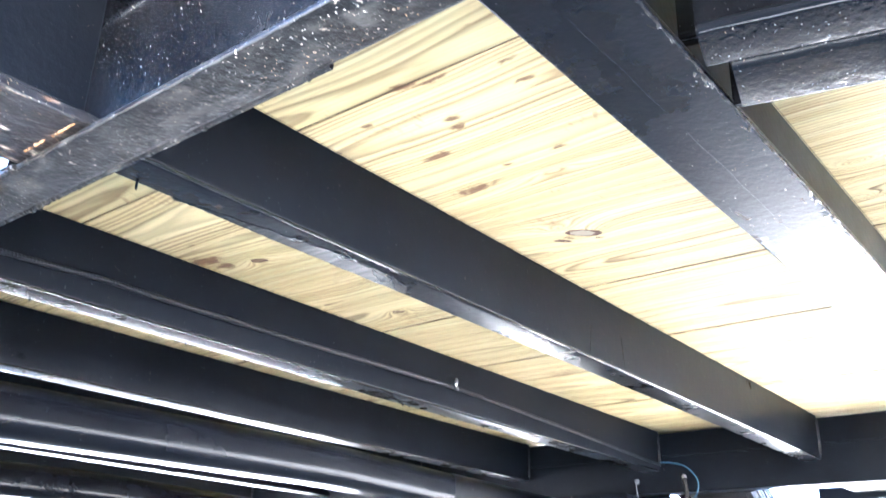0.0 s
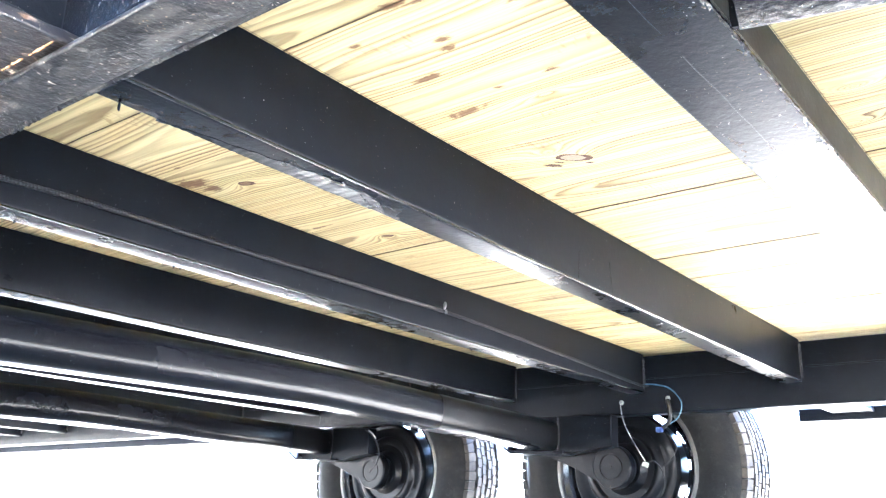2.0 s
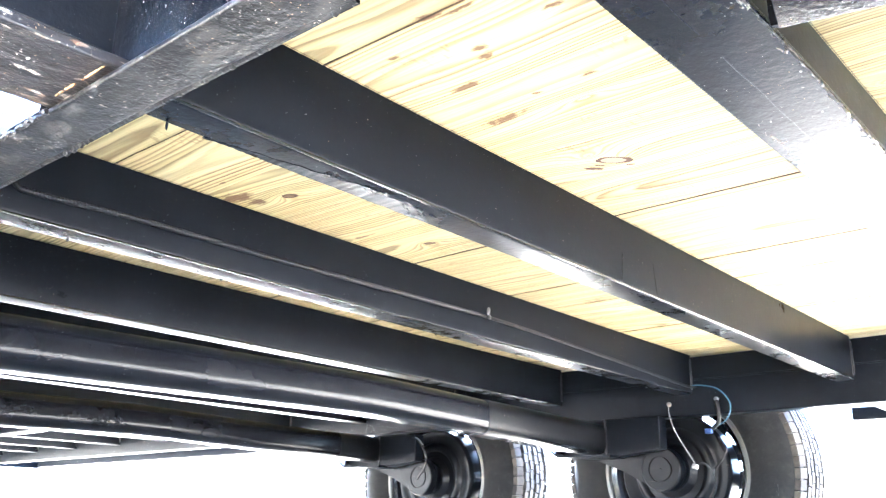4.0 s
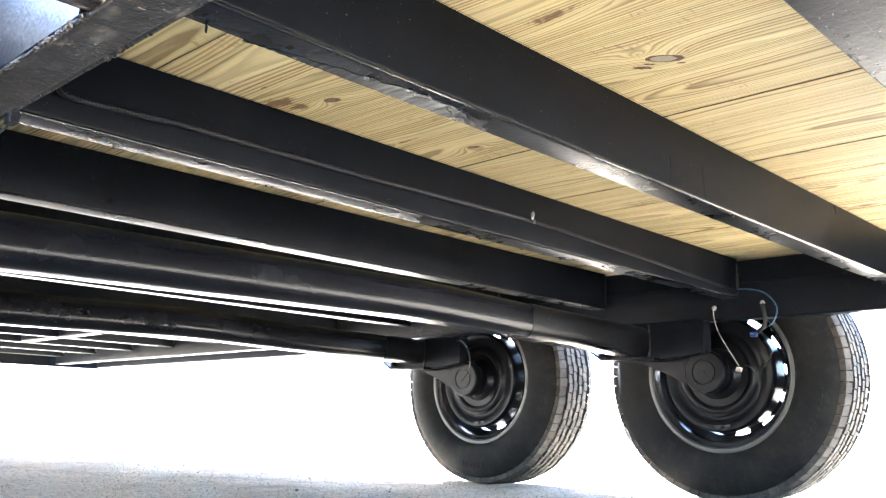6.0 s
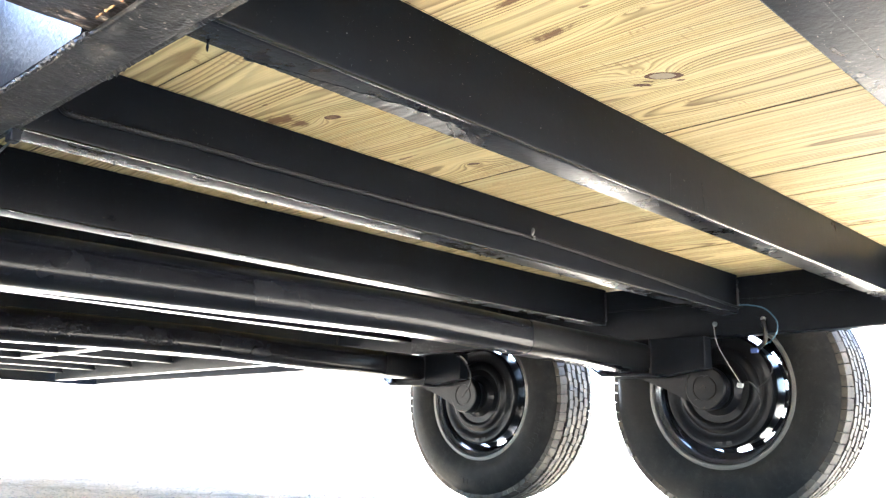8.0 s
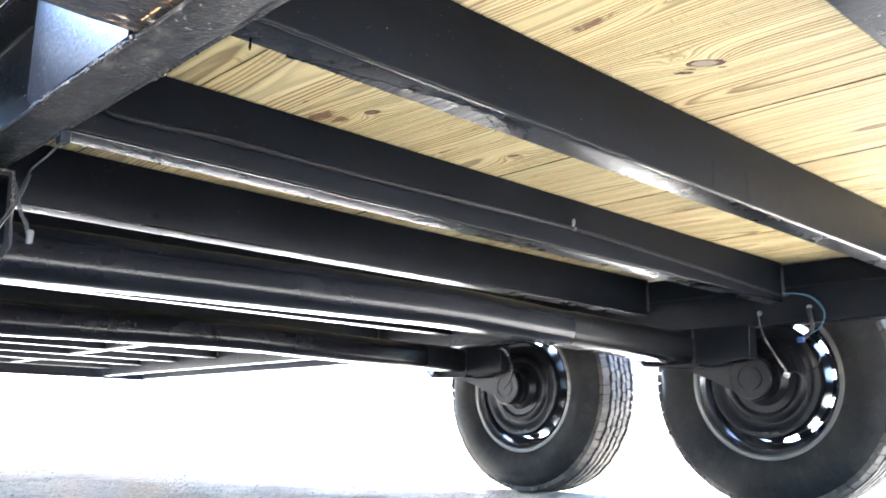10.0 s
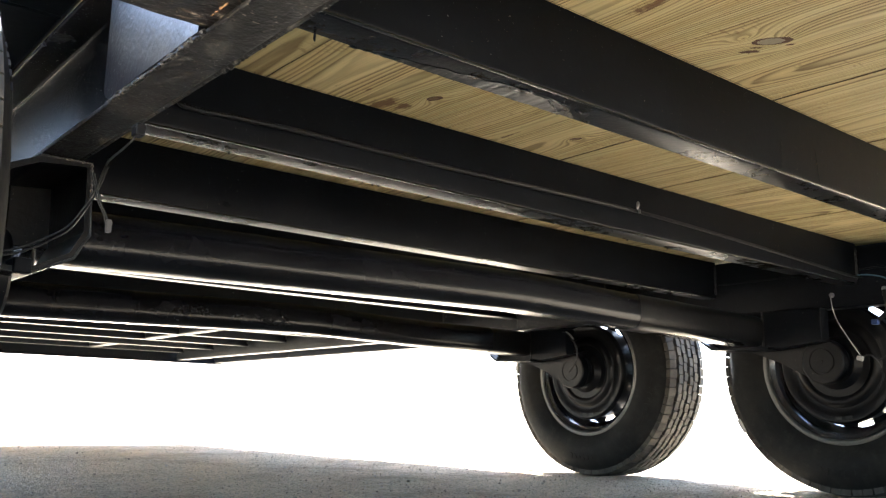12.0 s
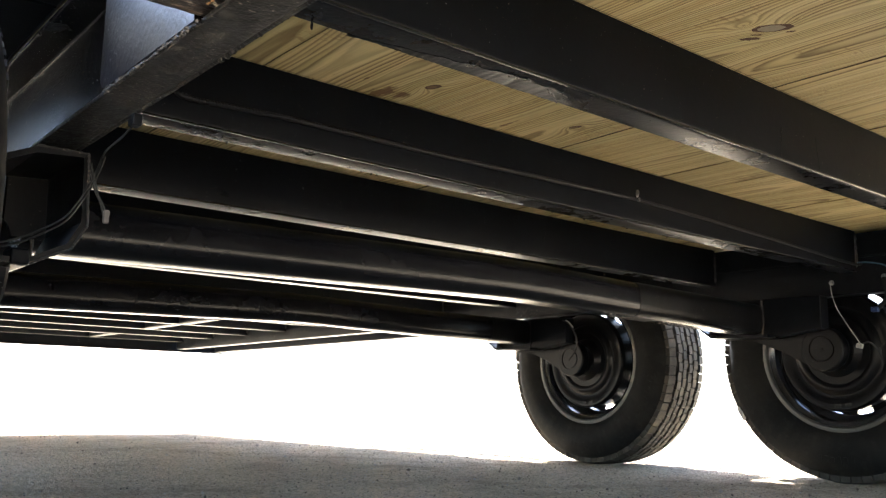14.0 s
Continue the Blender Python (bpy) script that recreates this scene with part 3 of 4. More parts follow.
# doubled plate under the rear crossmember
bm = bmesh.new()
y = FIRST - PITCH
box(bm, (0.001, y - 0.026, CROSS), (WIDTH - 0.001, y + 0.054, CROSS + 0.007), 0.002)
strip = part("doubler_strip", bm, PAINT_FLANGE, trailer, "black flat steel strip welded under the crossmember")
bm = bmesh.new()
for xa, xb in ((0.105, 0.245), (0.285, 0.62)):
    count = int((xb - xa) / 0.02)
    tube(bm, [(xa + (xb - xa) * q / count, y + 0.0178 + 0.0012 * noise.noise((q * 0.4, xa, 0)), CROSS + 0.0003) for q in range(count + 1)], 0.0005, 5, 0.35)
part("scribed_line", bm, PAINT, strip, "thin ridge where two steel edges meet")
# paint that has torn and curled along the strip's rear edge
bm = bmesh.new()
crng = random.Random(8)
tube(bm, [(0.04 + 0.02 * q, y - 0.0250 + 0.0006 * noise.noise((q * 0.7, 2.0, 0)), CROSS + 0.0010) for q in range(42)], 0.0016, 6, 0.35)
for _ in range(46):
    x = 0.06 + 0.50 * crng.random() ** 1.2
    m = Matrix.Translation((x, y - 0.0245 + 0.0050 * crng.random() ** 3, CROSS + 0.0002)) @ Matrix.Rotation(crng.uniform(-0.5, 0.5), 4, "Z") @ Matrix.Diagonal((crng.uniform(1.2, 4.0), crng.uniform(0.5, 1.1), 0.35, 1))
    bmesh.ops.create_icosphere(bm, subdivisions=2, radius=crng.uniform(0.0010, 0.0021), matrix=m)
rough_up(bm, 0.0007, 260)
tagged(part("torn_paint", bm, PAINT_BEAD, strip, "curled edge of torn black paint", True), kind="stuff")

# rear stringer that meets that crossmember
along, across = Vector((0.24, -0.971, 0)), Vector((-0.971, -0.24, 0))
foot_at = Vector((0.274, 1.275, CROSS + 0.0005))
bm = bmesh.new()
sweep(bm, rounded([(0, 0), (0.0577, 0), (0.0577, 0.032), (0, 0.032)], [0.002, 0.007, 0.003, 0.002]), foot_at + along * 0.002, foot_at + along * 0.80, across, (0, 0, 1))
rear_beam = part("rear_stringer", bm, PAINT_WEB, trailer, "short black stringer with chipped paint", True)
bm = bmesh.new()
sweep(bm, [(0.049, 0.030), (0.055, 0.030), (0.055, 0.103), (0.049, 0.103)], foot_at - along * 0.032, foot_at + along * 0.80, across, (0, 0, 1))
part("stringer_web", bm, PAINT_ROUGH, rear_beam)
bm = bmesh.new()
sweep(bm, [(0.001, 0.001), (0.005, 0.001), (0.005, 0.103), (0.001, 0.103)], foot_at - along * 0.004, foot_at + along * 0.79, across, (0, 0, 1))
part("stringer_web", bm, PAINT_ROUGH, rear_beam)
bm = bmesh.new()
tube(bm, [foot_at + along * (0.1 * q - 0.03) + across * 0.0565 + Vector((0, 0, 0.034)) for q in range(8)], 0.0032, 8, 0.1)
part("stringer_ridge", bm, PAINT, rear_beam, "", True)

bm = bmesh.new()
sweep(bm, rounded([(0.0600, 0.002), (0.104, 0.002), (0.104, 0.030), (0.0600, 0.030)], [0.002, 0.006, 0.003, 0.002]), foot_at - along * 0.014, foot_at + along * 0.79, across, (0, 0, 1))
part("stringer_flange", bm, PAINT_WEB, rear_beam, "", True)
bm = bmesh.new()
tube(bm, [foot_at + along * (0.1 * q - 0.012) + across * 0.105 + Vector((0, 0, 0.004)) for q in range(8)], 0.0036, 8, 0.1)
part("stringer_ridge", bm, PAINT, rear_beam, "", True)

# stringers towards the front
for xa, xb, ya, yb, z in ((1.335, 1.380, 4.615, 4.972, 0.528), (1.335, 1.380, 5.025, 5.380, 0.530), (1.335, 1.380, 5.84, 6.196, 0.530)):
    bm = bmesh.new()
    box(bm, (xa, ya, z), (xb, yb, DECK - 0.06), 0.006)
    part("front_stringer", bm, PAINT, trailer)
bm = bmesh.new()
sweep(bm, channel_profile(0.152, 0.045), (-0.27, FRONT + 0.05, RAIL + 0.002), (2.215, FRONT + 0.05, RAIL + 0.002), (0, -1, 0), (0, 0, 1))
part("front_rail", bm, PAINT, trailer, "", True)
bm = bmesh.new()
sweep(bm, channel_profile(0.154, 0.045), (0, BACK, RAIL), (WIDTH, BACK, RAIL), (0, -1, 0), (0, 0, 1))
part("rear_rail", bm, PAINT, trailer, "", True)

# axles: rounded tube, slightly cranked, with mounting brackets
AXLE_Z, AXLE_DY = 0.4260, 0.175


def axle_beam(hub_y, shape):
    bm = bmesh.new()
    half, tall = 0.0445, 0.0405
    prof = rounded([(-half, -tall), (half, -tall), (half, tall), (-half, tall)], [0.030, 0.024, 0.026, 0.030], 8)
    rings = []
    xs, zs = [a for a, b in shape], [b for a, b in shape]
    soft = np.interp(np.linspace(-0.1, 2.0, 421), xs, zs)
    soft = np.convolve(np.pad(soft, 24, mode="edge"), np.hanning(49) / np.hanning(49).sum(), mode="valid")
    for x in np.linspace(0.0, 1.88, 95):
        dz = float(np.interp(x, np.linspace(-0.1, 2.0, 421), soft))
        rings.append([bm.verts.new((x, hub_y + AXLE_DY + p, AXLE_Z + dz + q)) for p, q in prof])
    k = len(prof)
    for a, b in zip(rings, rings[1:]):
        for i in range(k):
            bm.faces.new((a[i], a[(i + 1) % k], b[(i + 1) % k], b[i]))
    bm.faces.new(rings[0])
    bm.faces.new(list(reversed(rings[-1])))
    ax = part("axle", bm, PAINT_AXLE, trailer, "black painted cranked axle tube", True)
    # bare sleeve at one end, scuffed
    bm = bmesh.new()
    hs, ht = half + 0.0007, tall + 0.0007
    xa = 1.335 if hub_y == HUB_1 else 1.68
    za, zb = (float(np.interp(v, xs, zs)) for v in (xa, 1.86))
    sweep(bm, rounded([(-hs, -ht), (hs, -ht), (hs, ht), (-hs, ht)], [0.030, 0.024, 0.026, 0.030], 8), (xa, hub_y + AXLE_DY, AXLE_Z + za), (1.86, hub_y + AXLE_DY, AXLE_Z + zb), (0, 1, 0), (0, 0, 1))
    part("axle_sleeve", bm, PAINT_ROUGH, ax, "scuffed dull black sleeve", True)
    for side in (0, 1):
        x0, x1 = (-0.044, 0.012) if side == 0 else (WIDTH - 0.04, WIDTH)
        bm = bmesh.new()
        fr = -0.03 if side else 0.048
        prof = [(fr, 0.133), (fr, 0.049), (0.13, 0.029), (0.26, 0.033), (0.30, 0.058), (0.235, 0.135)] if side else [(fr, 0.133), (fr, 0.045), (0.28, 0.11), (0.235, 0.135)]
        sweep(bm, prof, (x0, hub_y, HUB_Z), (x1, hub_y, HUB_Z), (0, 1, 0), (0, 0, 1))
        bmesh.ops.bevel(bm, geom=list(bm.edges), offset=0.002, segments=1, affect="EDGES")
        part("mounting_bracket", bm, PAINT_ROUGH if side == 0 else PAINT, ax)
        bm = bmesh.new()
        if side:
            prof = [(0.10, 0.030), (0.27, 0.034), (0.305, 0.058), (0.305, 0.063), (0.268, 0.041), (0.10, 0.037)]
            sweep(bm, prof, (WIDTH - 0.075, hub_y, HUB_Z), (WIDTH + 0.002, hub_y, HUB_Z), (0, 1, 0), (0, 0, 1))
        else:
            box(bm, (-0.064, hub_y - 0.096, 0.334), (-0.044, hub_y - 0.06, 0.352), 0.002)
        part("bracket_foot", bm, PAINT, ax)
        if side == 0:
            bm = bmesh.new()
            face = [(-0.100, 0.445), (-0.078, 0.458), (-0.047, 0.472), (0.011, 0.474), (0.016, 0.388), (0.0, 0.358), (-0.048, 0.334), (-0.100, 0.337)]
            mid_x, mid_z = (sum(c) / len(face) for c in zip(*face))
            inner = [(x + 0.0075 * (mid_x - x) / math.hypot(mid_x - x, mid_z - z), z + 0.0075 * (mid_z - z) / math.hypot(mid_x - x, mid_z - z)) for x, z in face]
            loops = [[bm.verts.new((x, y, z)) for x, z in ring] for ring, y in ((face, hub_y - 0.093), (face, hub_y + 0.050), (inner, hub_y + 0.050), (inner, hub_y - 0.093))]
            for la, lb in zip(loops, loops[1:] + loops[:1]):
                for i in range(len(face)):
                    j = (i + 1) % len(face)
                    bm.faces.new((la[i], la[j], lb[j], lb[i]))
            part("bracket_box", bm, PAINT_ROUGH, ax, "open-ended black steel box with torch-cut edges")
            bm = bmesh.new()
            edge_path = []
            for (xa, za), (xb, zb) in zip(face[3:], face[4:]):
                edge_path += [(xa + (xb - xa) * q / 6, hub_y - 0.0935, za + (zb - za) * q / 6) for q in range(6)]
            tube(bm, edge_path, 0.0013, 6, 0.5)
            part("cut_edge", bm, WELD, ax, "rough torch-cut edge")
            bm = bmesh.new()
            tube(bm, [(-0.046 + 0.0115 * q, hub_y - 0.093, 0.4735) for q in range(6)], 0.0012, 6, 0.4)
            part("weld_bead", bm, WELD, ax)
        bm = bmesh.new()
        xw = x1 + 0.002 if side == 0 else x0 - 0.002
        tube(bm, [(xw, hub_y + 0.132, AXLE_Z - 0.05), (xw, hub_y + 0.131, AXLE_Z), (xw, hub_y + 0.132, AXLE_Z + 0.05)], 0.003, 6, 0.3)
        part("weld_bead", bm, WELD, ax)
    return ax


axle_beam(HUB_1, [(-0.1, 0.001), (0.0, 0.003), (0.20, 0.007), (0.56, 0.0125), (0.97, 0.0185), (1.24, 0.0115), (1.57, 0.0025), (1.80, -0.0015), (2.0, -0.002)])
front_axle = axle_beam(HUB_2, [(-0.1, 0.000), (0.0, 0.002), (0.50, 0.0130), (0.98, 0.0235), (1.12, 0.0200), (1.43, 0.0125), (1.80, 0.0095), (2.0, 0.009)])
# weld spatter on the front axle's face
bm = bmesh.new()
srng = random.Random(31)
for cx, cz, wx, wz, count in ((0.62, 0.438, 0.08, 0.012, 55), (0.86, 0.432, 0.06, 0.016, 80)):
    for _ in range(count):
        at = (cx + srng.gauss(0, wx * 0.5), HUB_2 + AXLE_DY - 0.0443, cz + srng.gauss(0, wz * 0.5))
        bmesh.ops.create_icosphere(bm, subdivisions=1, radius=srng.uniform(0.0012, 0.0032), matrix=Matrix.Translation(at) @ Matrix.Diagonal((1.6, 0.6, 1, 1)))
tagged(part("weld_spatter", bm, PAINT, front_axle, "painted-over weld spatter"), kind="stuff")

# ---- wheels: built once round the X axis (X to the outside), then copied ----
wheel = new("wheel")
wheel.parent = trailer
R_TYRE = 0.345

bm = bmesh.new()
side_prof = [(0.012, 0.186), (0.002, 0.196), (-0.003, 0.207), (-0.010, 0.214), (-0.018, 0.226), (-0.0245, 0.245), (-0.0268, 0.258), (-0.0262, 0.270), (-0.0225, 0.290), (-0.016, 0.308), (-0.008, 0.320), (0.001, 0.327), (0.012, 0.3315)]
mid = 0.085
full = side_prof + [(mid, 0.333)] + [(2 * mid - x, r) for x, r in reversed(side_prof)]
lathe(bm, full, 72)
part("tyre", bm, RUBBER, wheel, "worn black trailer tyre with blocky tread", True)

# tread: five ribs of blocks, the shoulder blocks wrapping over the edge
bm = bmesh.new()
N = 74
rows = [(-0.003, 0.023, 0.90, 0.0), (0.036, 0.055, 0.91, 0.5), (0.062, 0.079, 0.91, 0.2), (0.091, 0.108, 0.88, 0.6), (0.115, 0.134, 0.88, 0.2), (0.147, 0.174, 0.90, 0.6)]
trng = random.Random(5)
for xa, xb, fill, ph in rows:
    for k in range(N):
        vary = trng.uniform(-0.03, 0.03)
        a0 = 2 * math.pi * (k + ph + 0.5 * (1 - fill) + vary) / N
        a1 = 2 * math.pi * (k + ph + 0.5 * (1 + fill) + vary * 0.5) / N
        zig = 0.0016 * (1 if k % 2 else -1)
        skew = 0.005 if ph else -0.004
        vs = []
        for x, sk in ((xa, 0), (xb, skew)):
            edge = x < 0.005 or x > 0.16
            top = R_TYRE - (0.006 if edge else 0.0) - 0.0006 * trng.random()
            low = 0.322 if edge else 0.330
            xx = x if edge else x + zig
            for a in (a0 + sk, a1 + sk):
                for r in (low, top):
                    vs.append(bm.verts.new((xx, r * math.cos(a), r * math.sin(a))))
        for f in ((0, 1, 3, 2), (4, 6, 7, 5), (0, 4, 5, 1), (2, 3, 7, 6), (1, 5, 7, 3)):
            bm.faces.new([vs[i] for i in f])
part("tread", bm, TREAD, wheel, "dusty grey blocky tread")
# raised moulded marks on the sidewall
bm = bmesh.new()
for start, count in ((0.55, 9), (1.75, 7), (3.3, 9), (4.6, 6)):
    for k in range(count):
        a = start + 0.062 * k
        tall = 0.017 if k % 3 else 0.013
        nudge = -0.0245 if count == 9 else -0.0240
        box_m = Matrix.Rotation(a, 4, "X") @ Matrix.Translation((nudge, 0.283, 0))
        got = bmesh.ops.create_cube(bm, size=1, matrix=box_m @ Matrix.Rotation(-0.16, 4, "Z") @ Matrix.Diagonal((0.0024, tall, 0.0105, 1)))
tagged(part("sidewall_relief", bm, RUBBER, wheel, "raised moulded bars on the sidewall"), kind="stuff")
bm = bmesh.new()
barrel = [(-0.006, 0.2135), (-0.006, 0.2045), (0.001, 0.198), (0.006, 0.186), (0.03, 0.184), (0.042, 0.172), (0.055, 0.1665), (0.085, 0.1665), (0.10, 0.180), (0.142, 0.183), (0.148, 0.195), (0.152, 0.205), (0.158, 0.2135)]
back_side = [(x + (0.002 if i < 5 else 0), r + 0.0035) for i, (x, r) in enumerate(barrel)]
lathe(bm, barrel + list(reversed(back_side)), 72, True)
part("rim", bm, RIM_STEEL, wheel, "steel wheel rim", True)
bm = bmesh.new()
lip = [(-0.0090, 0.2140), (-0.0105, 0.2095), (-0.0095, 0.2030), (-0.0045, 0.1985), (0.000, 0.200), (-0.003, 0.2065), (-0.004, 0.2140)]
lathe(bm, lip, 72, True)
part("rim_lip", bm, RIM_LIP, wheel, "grey bare metal rim lip", True)

# wheel centre with twelve hand holes
bm = bmesh.new()
SEG = 144
rings_r = [0.03, 0.055, 0.075, 0.09, 0.105, 0.12, 0.135, 0.143, 0.150, 0.157, 0.1635, 0.168]
rings_x = [0.118, 0.118, 0.116, 0.106, 0.098, 0.094, 0.096, 0.098, 0.099, 0.099, 0.096, 0.090]
grid = [[bm.verts.new((x, r * math.cos(2 * math.pi * k / SEG), r * math.sin(2 * math.pi * k / SEG))) for k in range(SEG)] for r, x in zip(rings_r, rings_x)]
HALF = {7: 2, 8: 3, 9: 3, 10: 2}
for i in range(len(rings_r) - 1):
    for k in range(SEG):
        centre = abs((k % 12) + 0.5 - 6)
        if i in HALF and centre < HALF[i] - 0.2:
            continue
        j = (k + 1) % SEG
        bm.faces.new((grid[i][k], grid[i][j], grid[i + 1][j], grid[i + 1][k]))
bm.transform(Matrix.Rotation(radians(9), 4, "X"))
bmesh.ops.solidify(bm, geom=list(bm.faces), thickness=0.0035)
part("wheel_centre", bm, PAINT_ROUGH, wheel, "dark steel wheel centre with hand holes", True)

# brake drum and backing plate with pressed rings
bm = bmesh.new()
plate = [(-0.030, 0.0), (-0.030, 0.056), (-0.020, 0.064), (-0.012, 0.070), (-0.012, 0.080), (-0.022, 0.086), (-0.024, 0.094), (-0.016, 0.101), (-0.004, 0.106), (-0.004, 0.118), (-0.010, 0.122), (-0.010, 0.138), (-0.004, 0.143), (0.004, 0.144), (0.006, 0.138), (0.075, 0.135), (0.085, 0.12), (0.085, 0.0)]
plate = [(-0.012 + (x + 0.012) * 0.5 if 0.065 < r < 0.14 and x < 0.0 else x, r * 1.11 if r > 0.07 else r) for x, r in plate]
lathe(bm, plate, 64)
part("brake_drum", bm, PAINT_ROUGH, wheel, "black brake backing plate with pressed rings", True)
for a in (-0.05, 0.15):
    bm = bmesh.new()
    m = Matrix.Rotation(a - math.pi / 2 - 0.12, 4, "X") @ Matrix.Translation((-0.0105, 0.143, 0))
    box(bm, (-0.0015, -0.005, -0.009), (0.0015, 0.005, 0.009), 0.001)
    bm.transform(m)
    part("slot_plug", bm, WIRE_BLACK, wheel)

# swing arm and spindle boss
bm = bmesh.new()
boss = [(-0.088, 0.0), (-0.088, 0.034), (-0.0855, 0.0345), (-0.0855, 0.038), (-0.088, 0.0385), (-0.088, 0.060), (-0.084, 0.064), (-0.060, 0.064), (-0.050, 0.056), (-0.028, 0.052), (-0.028, 0.0)]
lathe(bm, boss, 48)
bmesh.ops.scale(bm, vec=(1, 0.9, 0.9), verts=list(bm.verts))
part("spindle_boss", bm, PAINT_ROUGH, wheel, "round black spindle boss", True)
bm = bmesh.new()
lathe(bm, [(-0.0895, 0.0), (-0.0895, 0.0025), (-0.088, 0.003)], 12)
part("centre_mark", bm, WIRE_BLACK, wheel)

WHEELS = [wheel]


def swing_arm(parent, flip):
    s = -1 if flip else 1
    bm = bmesh.new()
    prof = [(0.0, 0.058), (0.05, 0.050), (0.13, 0.105), (0.20, 0.118), (0.235, 0.080), (0.20, 0.030), (0.12, 0.000), (0.05, -0.036), (0.0, -0.058), (-0.03, -0.05), (-0.05, 0.0), (-0.03, 0.05)]
    sweep(bm, rounded(prof, [0.012] * len(prof), 3), (-0.078, 0, 0), (-0.050, 0, 0), (0, s, 0), (0, 0, 1))
    return part("swing_arm", bm, PAINT_ROUGH, parent, "", True)


RIM_X = 0.099            # from rail web to the rim's inner lip
for side, hy in ((1, HUB_1), (1, HUB_2), (0, HUB_1), (0, HUB_2)):
    m = pose(WIDTH + RIM_X, hy, HUB_Z) if side else pose(-RIM_X - 0.043, hy, HUB_Z, 0, 0, 180)
    if side == 1 and hy == HUB_1:
        wheel.matrix_basis = m
        base = wheel
    else:
        base = copy_thing(wheel, m)
        WHEELS.append(base)
for base, flip in zip(WHEELS, (False, False, True, True)):
    swing_arm(base, flip)
tagged(wheel, "black tyre on a steel rim")
for holder, turned in ((WHEELS[0], -30), (WHEELS[1], 5)):
    bm = bmesh.new()
    box(bm, (-0.0065, 0.332, -0.020), (0.010, 0.3425, 0.020), 0.001)
    bm.transform(Matrix.Rotation(radians(turned), 4, "X"))
    part("paper_tag", bm, WIRE_WHITE, holder, "torn white paper tag on the tread")

# ---- brackets and plates beside the wheels ----
for side in (0, 1):
    s = 1 if side else -1
    x0 = WIDTH + 0.047 if side else -0.047
    # step bracket ahead of the wheel, torch cut
    bm = bmesh.new()
    xo = x0 + s * 0.20
    xi = x0 - s * 0.017
    box(bm, (min(xi, xo), 1.612, 0.4835), (max(xi, xo), 1.712, 0.4915), 0.0015)
    bmesh.ops.subdivide_edges(bm, edges=[e for e in bm.edges if e.calc_length() > 0.05], cuts=14, use_grid_fill=True)
    rough_up(bm, 0.0016, 55)
    part("step_bracket", bm, RUSTY, trailer, "black bracket with rusty torch-cut edges")
    bm = bmesh.new()
    box(bm, (min(x0, xo), 1.613, 0.4910), (max(x0, xo), 1.621, 0.612), 0.0015)
    part("bracket_web", bm, PAINT_ROUGH, trailer, "black upright plate on the bracket")
    bm = bmesh.new()
    tube(bm, [(x0 + s * 0.002, 1.614 + 0.0105 * q, 0.4845 + 0.002 * noise.noise((q * 0.9, side, 0))) for q in range(8)], 0.0012, 7, 0.6)
    part("rust_line", bm, RUST, trailer, "orange rust along a torch-cut edge")
    # plate that boxes the rail beside the wheels
    bm = bmesh.new()
    xa, xb = sorted((x0 + s * 0.001, x0 - s * 0.005))
    outline = rounded([(1.714, RAIL + 0.004), (1.930, RAIL + 0.004), (1.930, 0.622), (1.714, 0.622)], [0.002, 0.018, 0.004, 0.002], 6)
    sweep(bm, outline, (xa, 0, 0), (xb, 0, 0), (0, 1, 0), (0, 0, 1))
    plate_ob = part("boxing_plate", bm, PAINT_PLATE, trailer, "smooth glossy black plate welded to the rail")
    bm = bmesh.new()
    tube(bm, [(x0 - s * 0.001, 1.705 + 0.0115 * k, RAIL + 0.002) for k in range(20)], 0.0017, 6, 0.55)
    rough_up(bm, 0.0018, 200)
    part("weld_bead", bm, WELD, plate_ob)

# running step on the far side, carried by the bracket there
for ya, yb, z, deep in ((0.80, 1.80, 0.466, 0.035), (3.75, 6.30, 0.484, 0.140)):
    bm = bmesh.new()
    box(bm, (2.146, ya, z), (2.215, yb, z + deep), 0.004)
    bmesh.ops.subdivide_edges(bm, edges=[e for e in bm.edges if e.calc_length() > 0.3], cuts=40)
    rough_up(bm, 0.001, 20)
    part("side_step", bm, PAINT, trailer, "black steel side step")

# rub rails: steel deck edging, guessed past the side rails; widths set to block sky
for side in (0, 1):
    s = 1 if side else -1
    xe = WIDTH + 0.0455 if side else -0.0455
    for depth, ya, yb in ((0.105, 2.112, FRONT + 0.04), (0.060, 1.852, 2.11), (0.190, BACK - 0.04, 1.85)):
        xa, xb = sorted((xe, xe + s * depth))
        bm = bmesh.new()
        box(bm, (xa, ya, 0.6315), (xb, yb, 0.676), 0.003)
        part("guessed_rub_rail", bm, PAINT, trailer, "guessed black steel edging along the deck")

